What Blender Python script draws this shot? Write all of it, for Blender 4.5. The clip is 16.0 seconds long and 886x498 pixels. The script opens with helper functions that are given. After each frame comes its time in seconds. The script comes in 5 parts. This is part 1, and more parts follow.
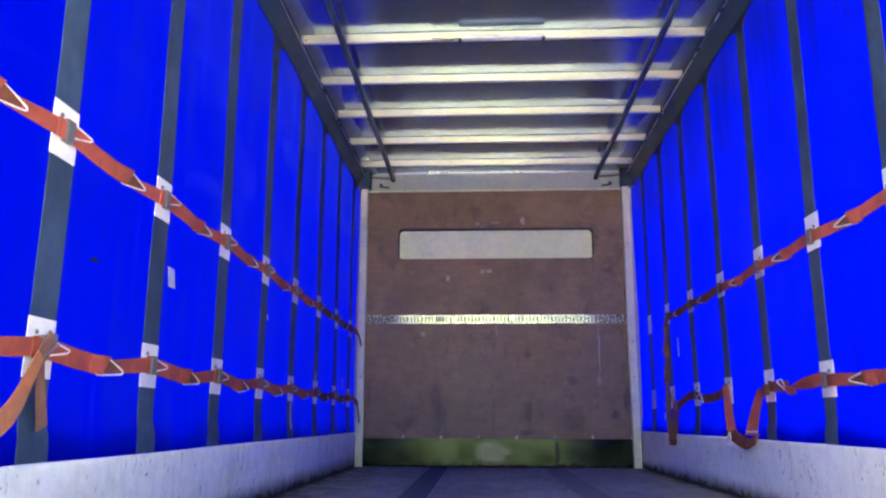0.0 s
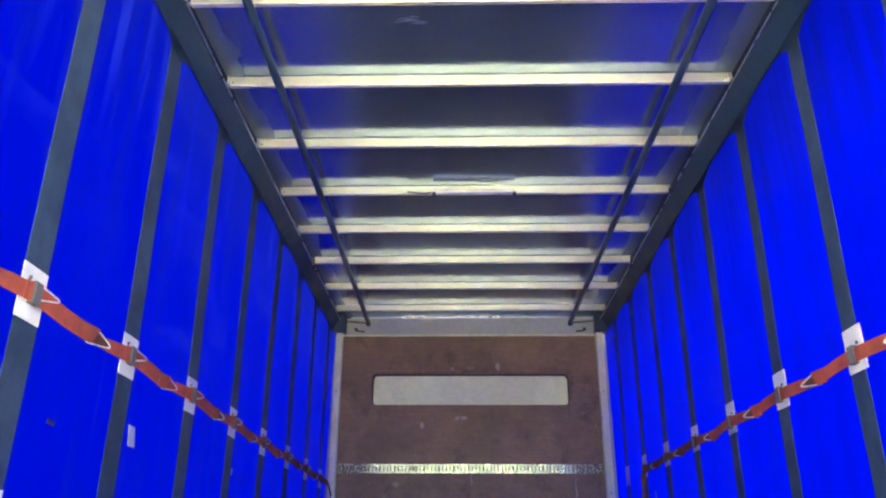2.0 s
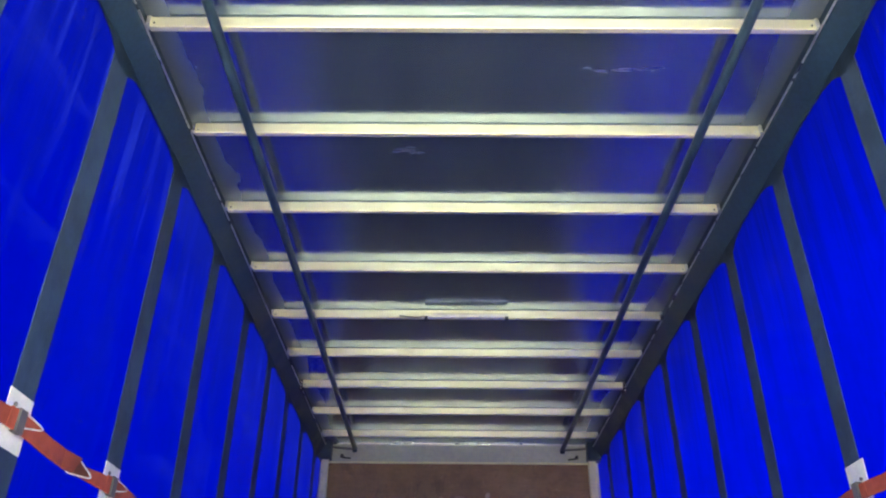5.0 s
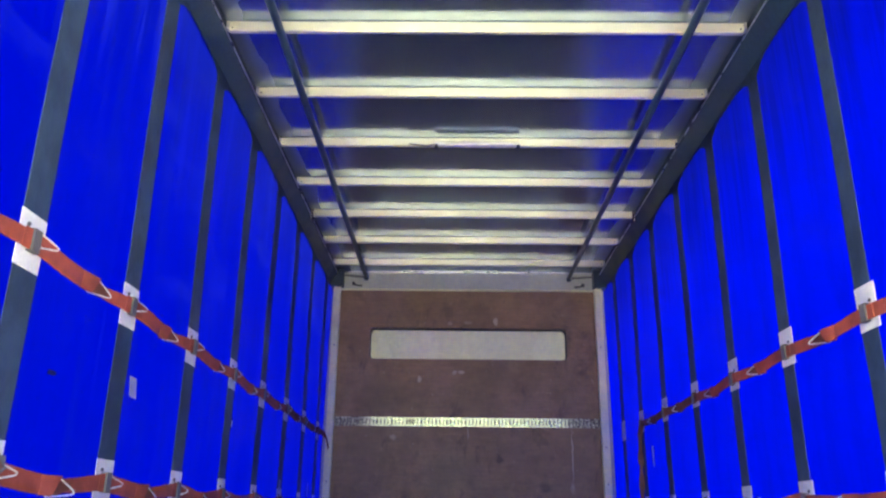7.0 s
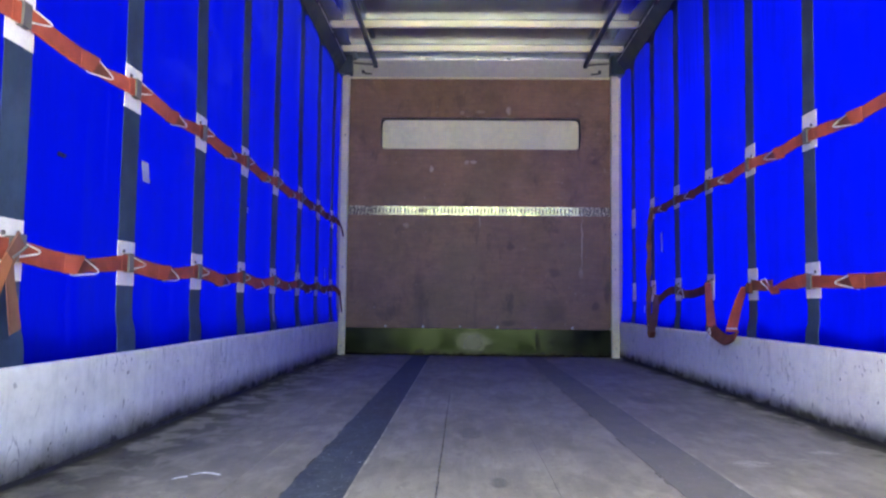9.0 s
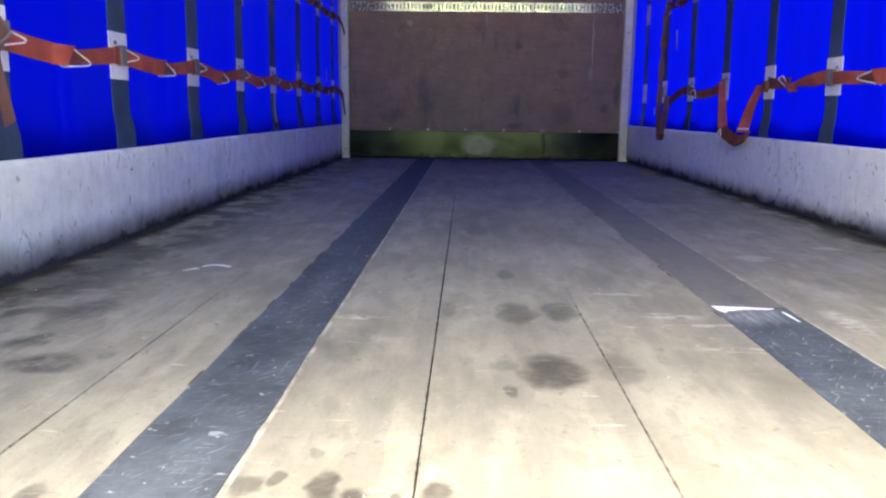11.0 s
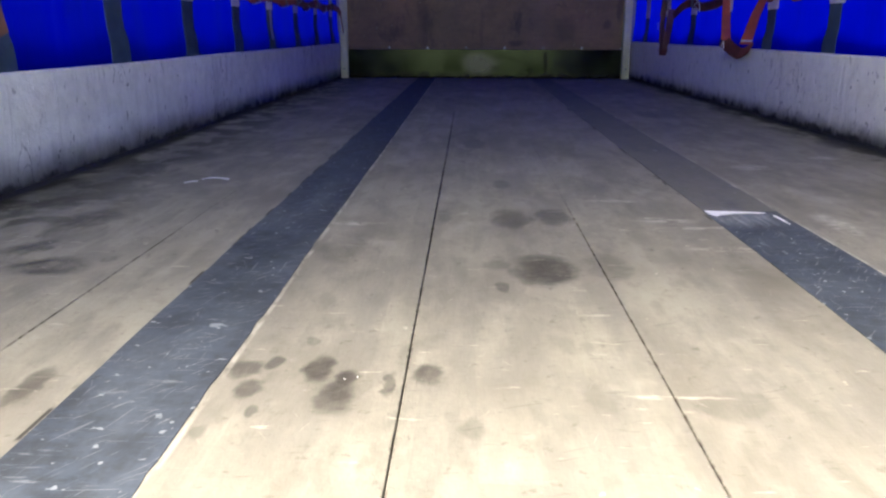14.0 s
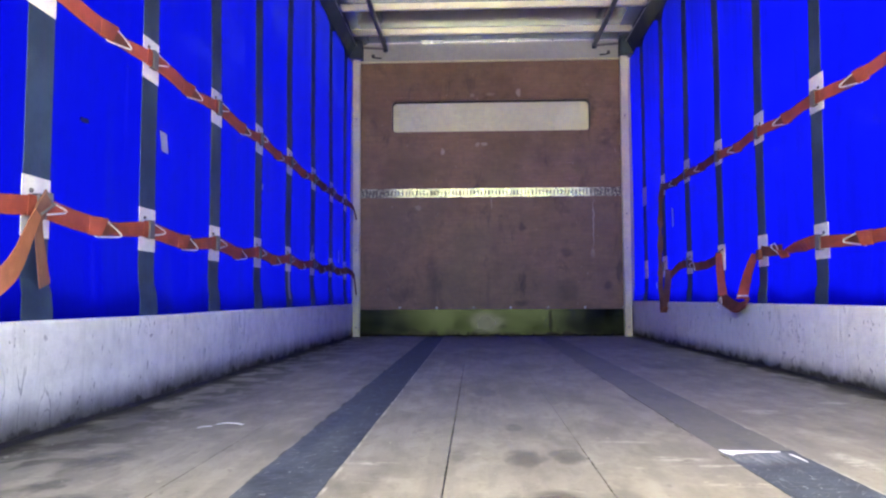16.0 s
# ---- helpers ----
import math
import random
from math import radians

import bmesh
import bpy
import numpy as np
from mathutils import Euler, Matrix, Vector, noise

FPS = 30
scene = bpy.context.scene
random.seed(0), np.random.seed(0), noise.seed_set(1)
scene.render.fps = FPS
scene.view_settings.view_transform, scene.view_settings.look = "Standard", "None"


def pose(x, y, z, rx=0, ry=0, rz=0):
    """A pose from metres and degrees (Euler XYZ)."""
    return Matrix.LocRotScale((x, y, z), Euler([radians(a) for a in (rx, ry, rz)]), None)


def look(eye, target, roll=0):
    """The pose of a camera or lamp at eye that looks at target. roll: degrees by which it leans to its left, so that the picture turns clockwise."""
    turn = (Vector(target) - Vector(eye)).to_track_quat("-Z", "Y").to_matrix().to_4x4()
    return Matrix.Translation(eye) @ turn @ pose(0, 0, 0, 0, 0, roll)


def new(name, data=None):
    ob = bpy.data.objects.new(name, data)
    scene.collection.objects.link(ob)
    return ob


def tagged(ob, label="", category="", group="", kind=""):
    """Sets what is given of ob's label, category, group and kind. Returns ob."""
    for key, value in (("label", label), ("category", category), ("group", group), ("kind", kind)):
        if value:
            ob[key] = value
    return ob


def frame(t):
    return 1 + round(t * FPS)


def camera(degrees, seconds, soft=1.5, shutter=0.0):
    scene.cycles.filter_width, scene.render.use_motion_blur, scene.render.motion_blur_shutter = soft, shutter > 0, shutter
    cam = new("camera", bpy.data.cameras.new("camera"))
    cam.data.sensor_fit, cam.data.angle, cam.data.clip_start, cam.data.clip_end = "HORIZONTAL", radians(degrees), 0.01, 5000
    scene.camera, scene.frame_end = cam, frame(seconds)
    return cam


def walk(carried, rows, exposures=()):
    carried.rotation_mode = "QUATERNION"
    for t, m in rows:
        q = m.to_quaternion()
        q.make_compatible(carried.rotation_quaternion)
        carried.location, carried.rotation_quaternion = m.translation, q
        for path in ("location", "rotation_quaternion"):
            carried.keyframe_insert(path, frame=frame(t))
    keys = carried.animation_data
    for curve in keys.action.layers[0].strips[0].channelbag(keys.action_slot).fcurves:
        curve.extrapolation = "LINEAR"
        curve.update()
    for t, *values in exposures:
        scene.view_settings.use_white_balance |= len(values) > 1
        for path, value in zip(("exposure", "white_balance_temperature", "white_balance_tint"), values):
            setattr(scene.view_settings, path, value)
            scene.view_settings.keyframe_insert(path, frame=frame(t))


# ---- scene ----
cam = camera(59.11, 16.0, soft=2.1, shutter=0.3)
PATH = [
    (0, (-0.127, 0.489, 0.392), (-0.2246, 2.4402, 0.8183), 0.18),
    (0.5, (-0.118, 0.479, 0.413), (-0.2138, 2.4049, 0.9439), 0.19),
    (1, (-0.108, 0.470, 0.431), (-0.1950, 2.3691, 1.0513), 0.23),
    (1.5, (-0.096, 0.460, 0.447), (-0.1673, 2.3357, 1.1384), 0.24),
    (2, (-0.088, 0.451, 0.462), (-0.1310, 2.3015, 1.2196), 0.25),
    (2.5, (-0.088, 0.441, 0.474), (-0.1058, 2.2624, 1.3005), 0.30),
    (3, (-0.095, 0.433, 0.484), (-0.1022, 2.2320, 1.3579), 0.38),
    (3.5, (-0.103, 0.427, 0.493), (-0.1069, 2.2016, 1.4153), 0.43),
    (4, (-0.108, 0.427, 0.495), (-0.1119, 2.1743, 1.4683), 0.46),
    (4.5, (-0.113, 0.434, 0.492), (-0.1192, 2.1574, 1.5061), 0.49),
    (5, (-0.117, 0.445, 0.485), (-0.1278, 2.1584, 1.5176), 0.52),
    (5.5, (-0.122, 0.460, 0.479), (-0.1371, 2.1843, 1.4916), 0.56),
    (6, (-0.127, 0.475, 0.475), (-0.1463, 2.2398, 1.4155), 0.61),
    (6.5, (-0.133, 0.493, 0.473), (-0.1577, 2.3214, 1.2836), 0.70),
    (7, (-0.138, 0.509, 0.471), (-0.1639, 2.3997, 1.1229), 0.69),
    (7.5, (-0.141, 0.523, 0.469), (-0.1710, 2.4568, 0.9805), 0.63),
    (8, (-0.145, 0.537, 0.464), (-0.1830, 2.4977, 0.8588), 0.63),
    (8.5, (-0.147, 0.552, 0.456), (-0.1920, 2.5323, 0.7353), 0.64),
    (9, (-0.148, 0.566, 0.446), (-0.1976, 2.5608, 0.5853), 0.63),
    (9.5, (-0.150, 0.576, 0.435), (-0.2018, 2.5751, 0.4277), 0.61),
    (10, (-0.154, 0.588, 0.428), (-0.2064, 2.5830, 0.3019), 0.65),
    (10.5, (-0.155, 0.597, 0.421), (-0.2087, 2.5821, 0.1787), 0.67),
    (11, (-0.154, 0.607, 0.412), (-0.2088, 2.5753, 0.0612), 0.68),
    (11.5, (-0.151, 0.615, 0.404), (-0.2075, 2.5630, -0.0447), 0.65),
    (12, (-0.149, 0.619, 0.398), (-0.2059, 2.5464, -0.1334), 0.61),
    (12.5, (-0.147, 0.618, 0.395), (-0.2051, 2.5269, -0.1999), 0.52),
    (13, (-0.145, 0.612, 0.395), (-0.2052, 2.5083, -0.2380), 0.36),
    (13.5, (-0.143, 0.595, 0.388), (-0.2037, 2.4880, -0.2550), 0.22),
    (14, (-0.136, 0.576, 0.378), (-0.1973, 2.5017, -0.1581), 0.11),
    (14.5, (-0.139, 0.557, 0.369), (-0.2042, 2.5239, 0.0131), -0.06),
    (15, (-0.143, 0.540, 0.358), (-0.2140, 2.5329, 0.2065), -0.16),
    (15.5, (-0.145, 0.527, 0.346), (-0.2206, 2.5258, 0.3491), -0.21),
    (16, (-0.146, 0.517, 0.335), (-0.2276, 2.5112, 0.4594), -0.25),
]
# seconds, stops, kelvin and tint
EXPOSURES = [
    (0, 4.48, 6450, 7), (1, 4.48, 6450, 6.5), (2, 4.18, 6360, 5), (2.5, 4.02, 6300, 4.5),
    (3, 3.94, 6270, 4.5), (3.5, 3.98, 6270, 4.5), (5, 3.80, 6270, 4.5), (6, 3.73, 6270, 4.5),
    (6.5, 3.92, 6350, 5.5), (7.5, 4.27, 6430, 6.5), (8.5, 4.36, 6500, 5), (9, 4.34, 6580, 5.5),
    (10, 4.46, 6720, 5.5), (11.3, 3.91, 6600, 7), (12.5, 3.22, 6500, 10), (13, 3.42, 6480, 9.5),
    (14, 3.32, 6500, 10), (14.5, 3.82, 6620, 9.5), (15, 4.36, 6780, 9), (15.5, 4.74, 6880, 8.5),
    (16, 4.45, 6950, 9),
]
SKY_STRENGTH = 0.12
SUN_STRENGTH = 0.8
walk(cam, [(t, look(eye, target, roll)) for t, eye, target, roll in PATH], EXPOSURES)

# ---- daylight: bright hazy sky, soft high sun ----
world = bpy.data.worlds.new("daylight")
scene.world = world
world.use_nodes = True
wn = world.node_tree.nodes
sky = wn.new("ShaderNodeTexSky")
sky.sky_type = 'NISHITA'
sky.sun_disc = False
sky.sun_elevation = radians(69)
sky.sun_rotation = radians(252)
sky.air_density = 0.6
sky.dust_density = 6.0
sky.ozone_density = 0.5
haze = wn.new("ShaderNodeMix")
haze.data_type, haze.blend_type = 'RGBA', 'MULTIPLY'
haze.inputs[0].default_value = 1.0
haze.inputs[7].default_value = (0.975, 0.955, 0.80, 1.0)   # warm haze over the yard
world.node_tree.links.new(sky.outputs[0], haze.inputs[6])
world.node_tree.links.new(haze.outputs[2], wn["Background"].inputs[0])
wn["Background"].inputs[1].default_value = SKY_STRENGTH
sun = new("sun", bpy.data.lights.new("sun", 'SUN'))
sun.data.energy = SUN_STRENGTH
sun.data.angle = radians(25)
sun.data.color = (1.0, 0.95, 0.87)
sun.matrix_world = look((-3.25, -1.05, 9.1), (0, 0, 0))
tagged(sun, kind="structure")

# ---- sizes of the load space, in metres ----
LENGTH = 7.3          # face of the front wall
REAR = 0.92           # rear edge of the floor
CEIL = 2.59           # underside of the roof sheet
CURT = 1.238          # inner face of the curtains
STEP = {-1: 0.6588, 1: 0.6428}             # from strap to strap on each side
STRAPS = {-1: [1.0856 + 0.6588 * i for i in range(10)], 1: [1.0985 + 0.6428 * i for i in range(10)]}
BOWS = [1.2257 + 0.5697 * i for i in range(11)]
Z_LOW, Z_HIGH = {-1: 0.564, 1: 0.553}, {-1: 1.136, 1: 1.147}


# ---- materials ----
class Mat:
    """A node material with a few short ways to wire it."""

    def __init__(self, name, rough=0.6, metal=0.0, spec=0.5):
        self.m = bpy.data.materials.new(name)
        self.m.use_nodes = True
        self.t = self.m.node_tree
        self.b = self.t.nodes["Principled BSDF"]
        self.b.inputs["Roughness"].default_value = rough
        self.b.inputs["Metallic"].default_value = metal
        self.b.inputs["Specular IOR Level"].default_value = spec

    def node(self, kind, **values):
        n = self.t.nodes.new(kind)
        for k, v in values.items():
            if k.startswith("i_"):
                n.inputs[int(k[2:])].default_value = v
        return n

    def put(self, value, socket):
        if isinstance(value, bpy.types.NodeSocket):
            self.t.links.new(value, socket)
        else:
            socket.default_value = value

    def place(self, scale=(1, 1, 1)):
        """World position, stretched."""
        g = self.t.nodes.new("ShaderNodeNewGeometry")
        v = self.t.nodes.new("ShaderNodeVectorMath")
        v.operation = 'MULTIPLY'
        self.t.links.new(g.outputs["Position"], v.inputs[0])
        v.inputs[1].default_value = scale
        return v.outputs[0]

    def noise(self, scale=(1, 1, 1), size=4.0, detail=5.0, rough=0.6, lo=0.35, hi=0.65, warp=0.0):
        n = self.t.nodes.new("ShaderNodeTexNoise")
        self.t.links.new(self.place(scale), n.inputs["Vector"])
        n.inputs["Scale"].default_value = size
        n.inputs["Detail"].default_value = detail
        n.inputs["Roughness"].default_value = rough
        n.inputs["Distortion"].default_value = warp
        return self.ramp(n.outputs[0], lo, hi)

    def ramp(self, value, lo, hi, a=0.0, b=1.0):
        r = self.t.nodes.new("ShaderNodeMapRange")
        r.interpolation_type = 'SMOOTHSTEP'
        self.put(value, r.inputs[0])
        r.inputs[1].default_value, r.inputs[2].default_value = lo, hi
        r.inputs[3].default_value, r.inputs[4].default_value = a, b
        return r.outputs[0]

    def math(self, op, a, b=0.0):
        n = self.t.nodes.new("ShaderNodeMath")
        n.operation = op
        self.put(a, n.inputs[0])
        self.put(b, n.inputs[1])
        return n.outputs[0]

    def mix(self, fac, a, b, mode='MIX'):
        n = self.t.nodes.new("ShaderNodeMix")
        n.data_type, n.blend_type = 'RGBA', mode
        self.put(fac, n.inputs[0])
        for v, s in ((a, n.inputs[6]), (b, n.inputs[7])):
            self.put(v if isinstance(v, bpy.types.NodeSocket) else (*v, 1.0), s)
        return n.outputs[2]

    def spot(self, x, y, z, rx, ry, rz, warp, soft=0.3):
        """1 inside a soft uneven blot, 0 outside."""
        v = self.t.nodes.new("ShaderNodeVectorMath")
        v.operation = 'SUBTRACT'
        self.put(warp, v.inputs[0])
        v.inputs[1].default_value = (x, y, z)
        s = self.t.nodes.new("ShaderNodeVectorMath")
        s.operation = 'MULTIPLY'
        self.put(v.outputs[0], s.inputs[0])
        s.inputs[1].default_value = (1 / rx, 1 / ry, 1 / rz)
        n = self.t.nodes.new("ShaderNodeVectorMath")
        n.operation = 'LENGTH'
        self.put(s.outputs[0], n.inputs[0])
        return self.ramp(n.outputs["Value"], 0.92 - soft, 0.92 + soft, 1.0, 0.0)

    def warped(self, amount, size):
        """World position, pushed about by noise."""
        n = self.t.nodes.new("ShaderNodeTexNoise")
        p = self.place()
        self.put(p, n.inputs["Vector"])
        n.inputs["Scale"].default_value = size
        n.inputs["Detail"].default_value = 3
        m = self.t.nodes.new("ShaderNodeVectorMath")
        m.operation = 'MULTIPLY_ADD'
        self.put(n.outputs[1], m.inputs[0])
        m.inputs[1].default_value = (amount, amount, amount)
        self.put(p, m.inputs[2])
        s = self.t.nodes.new("ShaderNodeVectorMath")
        s.operation = 'SUBTRACT'
        self.put(m.outputs[0], s.inputs[0])
        s.inputs[1].default_value = (amount / 2, amount / 2, amount / 2)
        return s.outputs[0]

    def scratches(self, angle, size, stretch, lo=0.66, hi=0.70):
        """Short thin streaks that run at an angle to the truck's length."""
        v = self.t.nodes.new("ShaderNodeVectorRotate")
        v.rotation_type = 'Z_AXIS'
        v.inputs["Angle"].default_value = angle
        self.put(self.place(), v.inputs["Vector"])
        k = self.t.nodes.new("ShaderNodeVectorMath")
        k.operation = 'MULTIPLY'
        self.put(v.outputs[0], k.inputs[0])
        k.inputs[1].default_value = (size, size / stretch, 1)
        n = self.t.nodes.new("ShaderNodeTexNoise")
        self.put(k.outputs[0], n.inputs["Vector"])
        n.inputs["Scale"].default_value = 1.0
        n.inputs["Detail"].default_value = 2.0
        return self.ramp(n.outputs[0], lo, hi)

    def staves(self, width, length):
        """0 to 1 by stave, in strips that run along the truck."""
        v = self.t.nodes.new("ShaderNodeSeparateXYZ")
        self.put(self.warped(0.006, 30.0), v.inputs[0])
        c = self.t.nodes.new("ShaderNodeCombineXYZ")
        self.put(v.outputs[1], c.inputs[0])
        self.put(v.outputs[0], c.inputs[1])
        b = self.t.nodes.new("ShaderNodeTexBrick")
        self.put(c.outputs[0], b.inputs["Vector"])
        b.inputs["Scale"].default_value = 1.0
        b.inputs["Mortar Size"].default_value = 0.0
        b.inputs["Brick Width"].default_value = length
        b.inputs["Row Height"].default_value = width
        b.inputs["Color1"].default_value = (0, 0, 0, 1)
        b.inputs["Color2"].default_value = (1, 1, 1, 1)
        return b.outputs[0]

    def color(self, c):
        self.put(c if isinstance(c, bpy.types.NodeSocket) else (*c, 1.0), self.b.inputs["Base Color"])
        return self

    def rough(self, r):
        self.put(r, self.b.inputs["Roughness"])
        return self

    def bump(self, height, strength=0.3, distance=0.002):
        n = self.t.nodes.new("ShaderNodeBump")
        n.inputs["Strength"].default_value = strength
        n.inputs["Distance"].default_value = distance
        self.put(height, n.inputs["Height"])
        self.put(n.outputs[0], self.b.inputs["Normal"])
        return self


def simple(name, c, rough=0.6, metal=0.0, vary=0.25, size=25.0, bump=0.2, spec=0.5):
    """A plain surface with grain and wear at two scales."""
    m = Mat(name, rough, metal, spec)
    fine = m.noise(size=size * 6, detail=3)
    wide = m.noise(size=size * 0.4, detail=5)
    dark = tuple(v * (1 - vary) for v in c)
    light = tuple(min(1.0, v * (1 + vary)) for v in c)
    m.color(m.mix(m.math('ADD', m.math('MULTIPLY', fine, 0.4), m.math('MULTIPLY', wide, 0.6)), dark, light))
    m.rough(m.ramp(wide, 0, 1, max(0.03, rough - 0.08), min(1, rough + 0.1)))
    m.bump(fine, bump, 0.001)
    return m.m


def plywood_floor():
    m = Mat("floor_plywood", 0.8, 0.0, 0.2)
    tone = m.node("ShaderNodeObjectInfo").outputs["Random"]
    broad = m.noise((1.0, 0.8, 1), 2.1, 6, 0.62, 0.34, 0.66, 0.3)
    cloud = m.noise((1.9, 0.7, 1), 7.5, 4, 0.58, 0.34, 0.66)
    grain = m.noise((9, 2.0, 1), 7.0, 6, 0.7, 0.32, 0.68)
    fine = m.noise(size=95, detail=3, rough=0.6, lo=0.32, hi=0.68)
    base = m.mix(broad, (0.172, 0.158, 0.130), (0.298, 0.281, 0.235))
    base = m.mix(m.math('MULTIPLY', cloud, 0.5), base, (0.350, 0.332, 0.274))
    base = m.mix(m.math('MULTIPLY', tone, 0.20), base, (0.255, 0.238, 0.200))
    base = m.mix(m.math('MULTIPLY', grain, 0.08), base, (0.150, 0.136, 0.108))
    base = m.mix(m.math('MULTIPLY', fine, 0.12), base, (0.145, 0.132, 0.106))
    patchy = m.noise((1.7, 0.7, 1), 15.0, 4, 0.58, 0.50, 0.68)
    base = m.mix(m.math('MULTIPLY', patchy, 0.45), base, (0.150, 0.139, 0.115))
    # faint bands where loads were dragged in and out
    band = m.noise((5.5, 0.35, 1), 2.4, 4, 0.55, 0.46, 0.72)
    base = m.mix(m.math('MULTIPLY', band, 0.22), base, (0.350, 0.330, 0.275))
    pale = m.noise((1.6, 1.1, 1), 5.2, 4, 0.58, 0.57, 0.70)
    base = m.mix(m.math('MULTIPLY', pale, 0.40), base, (0.385, 0.366, 0.305))
    # traffic dirt: broad grey patches, then small smudges
    dirt = m.noise((1.3, 0.6, 1), 3.1, 4, 0.58, 0.54, 0.72, 0.5)
    base = m.mix(m.math('MULTIPLY', dirt, 0.7), base, (0.128, 0.118, 0.096))
    smudge = m.noise((1.5, 0.9, 1), 11.0, 6, 0.7, 0.60, 0.74, 0.3)
    base = m.mix(m.math('MULTIPLY', smudge, 0.65), base, (0.120, 0.108, 0.086))
    ply = m.noise((14, 1.2, 1), 1.5, 3, 0.5, 0.44, 0.56)
    worn = m.noise((2.4, 0.8, 1), 4.4, 4, 0.58, 0.44, 0.64, 0.6)
    base = m.mix(m.math('MULTIPLY', m.math('MULTIPLY', worn, m.ramp(ply, 0, 1, 0.35, 1.0)), 0.42), base, (0.158, 0.146, 0.122))
    # veneer staves of slightly different tone
    stave = m.staves(0.062, 0.47)
    base = m.mix(m.math('MULTIPLY', stave, 0.30), base, (0.155, 0.146, 0.128))
    haze = m.noise((1.8, 0.6, 1), 6.0, 5, 0.6, 0.42, 0.66, 0.8)
    base = m.mix(m.math('MULTIPLY', haze, 0.34), base, (0.170, 0.162, 0.145))
    # pale scraped places
    torn = m.noise((5, 16, 1), 4.0, 5, 0.7, 0.44, 0.58)
    rub = None
    for x, y, rx, ry in SCRAPES:
        p = m.spot(x, y, 0, rx, ry, 1.0, m.warped(0.03, 24.0), 0.4)
        rub = p if rub is None else m.math('MAXIMUM', rub, p)
    base = m.mix(m.math('MULTIPLY', m.math('MULTIPLY', rub, torn), 0.45), base, (0.60, 0.57, 0.48))
    # oil and water blots
    warp = m.warped(0.024, 38.0)
    wide_warp = m.warped(0.055, 20.0)
    torn_up = m.ramp(m.noise((1.0, 0.8, 1), 26.0, 6, 0.7, 0.36, 0.58), 0, 1, 0.30, 1.0)
    total = None
    for x, y, rx, ry, k in BLOTS:
        s = m.math('MULTIPLY', m.spot(x, y, 0, rx, ry, 1.0, warp if rx < 0.03 else wide_warp, 0.28), k)
        if x < -0.7:
            s = m.math('MULTIPLY', s, torn_up)
        total = s if total is None else m.math('MAXIMUM', total, s)
    blotch = m.noise(size=30, detail=5, lo=0.25, hi=0.62)
    fill = m.math('MULTIPLY', total, m.ramp(blotch, 0, 1, 0.58, 0.92))
    base = m.mix(fill, base, (0.060, 0.055, 0.047))
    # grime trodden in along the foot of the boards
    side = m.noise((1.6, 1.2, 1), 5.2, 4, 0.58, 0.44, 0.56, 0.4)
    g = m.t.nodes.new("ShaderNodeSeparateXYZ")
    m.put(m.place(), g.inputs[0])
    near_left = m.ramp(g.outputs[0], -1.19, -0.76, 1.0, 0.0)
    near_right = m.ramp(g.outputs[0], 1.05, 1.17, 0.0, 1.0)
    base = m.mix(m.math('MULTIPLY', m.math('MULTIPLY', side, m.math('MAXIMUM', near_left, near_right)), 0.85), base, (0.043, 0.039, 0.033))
    # small dark specks and short marks across
    speck = m.noise(size=44, detail=3, lo=0.63, hi=0.72)
    dash = m.noise((7, 30, 1), 3.2, 4, 0.6, 0.635, 0.70)
    dots = m.math('MAXIMUM', speck, m.math('MULTIPLY', dash, 0.75))
    base = m.mix(m.math('MULTIPLY', dots, 0.38), base, (0.085, 0.075, 0.060))
    # pale scuffs, most of them across
    scuff = m.noise((4, 24, 1), 3.4, 6, 0.6, 0.645, 0.70)
    nick = m.noise((13, 9, 1), 3.0, 4, 0.6, 0.69, 0.73)
    scuffs = m.math('MAXIMUM', scuff, nick)
    base = m.mix(m.math('MULTIPLY', scuffs, 0.45), base, (0.520, 0.488, 0.400))
    # thin scratches, and bare rounded edges beside the strips
    cut = m.math('MAXIMUM', m.scratches(1.45, 190, 18, 0.72, 0.76), m.math('MAXIMUM', m.scratches(0.35, 210, 22, 0.735, 0.77), m.scratches(-0.6, 200, 20, 0.735, 0.77)))
    base = m.mix(m.math('MULTIPLY', cut, 0.22), base, (0.52, 0.49, 0.42))
    scored = m.scratches(1.2, 170, 16, 0.70, 0.74)
    base = m.mix(m.math('MULTIPLY', scored, 0.32), base, (0.085, 0.078, 0.066))
    chipped = m.noise((9, 3.0, 1), 4.0, 5, 0.65, 0.40, 0.62)
    lip = None
    for x in (-0.4125, 0.5425):
        band = m.ramp(m.math('ABSOLUTE', m.math('SUBTRACT', g.outputs[0], x)), 0.0015, 0.0055, 1.0, 0.0)
        lip = band if lip is None else m.math('MAXIMUM', lip, band)
    base = m.mix(m.math('MULTIPLY', m.math('MULTIPLY', lip, chipped), 0.5), base, (0.56, 0.53, 0.46))
    # open joints along the outer edge of the strips, uneven near-black edge along the boards
    gappy = m.noise((1, 2.2, 1), 4.0, 3, 0.5, 0.50, 0.58)
    slit = m.ramp(m.math('MINIMUM', m.math('ABSOLUTE', m.math('SUBTRACT', g.outputs[0], -0.5655)), m.math('ABSOLUTE', m.math('SUBTRACT', g.outputs[0], 0.3745))), 0.0015, 0.0035, 1.0, 0.0)
    base = m.mix(m.math('MULTIPLY', m.math('MULTIPLY', slit, gappy), 0.85), base, (0.020, 0.018, 0.016))
    # splintered, dirt-filled edges of the open joints
    frayed = m.noise((6, 7, 1), 6.0, 5, 0.7, 0.40, 0.66)
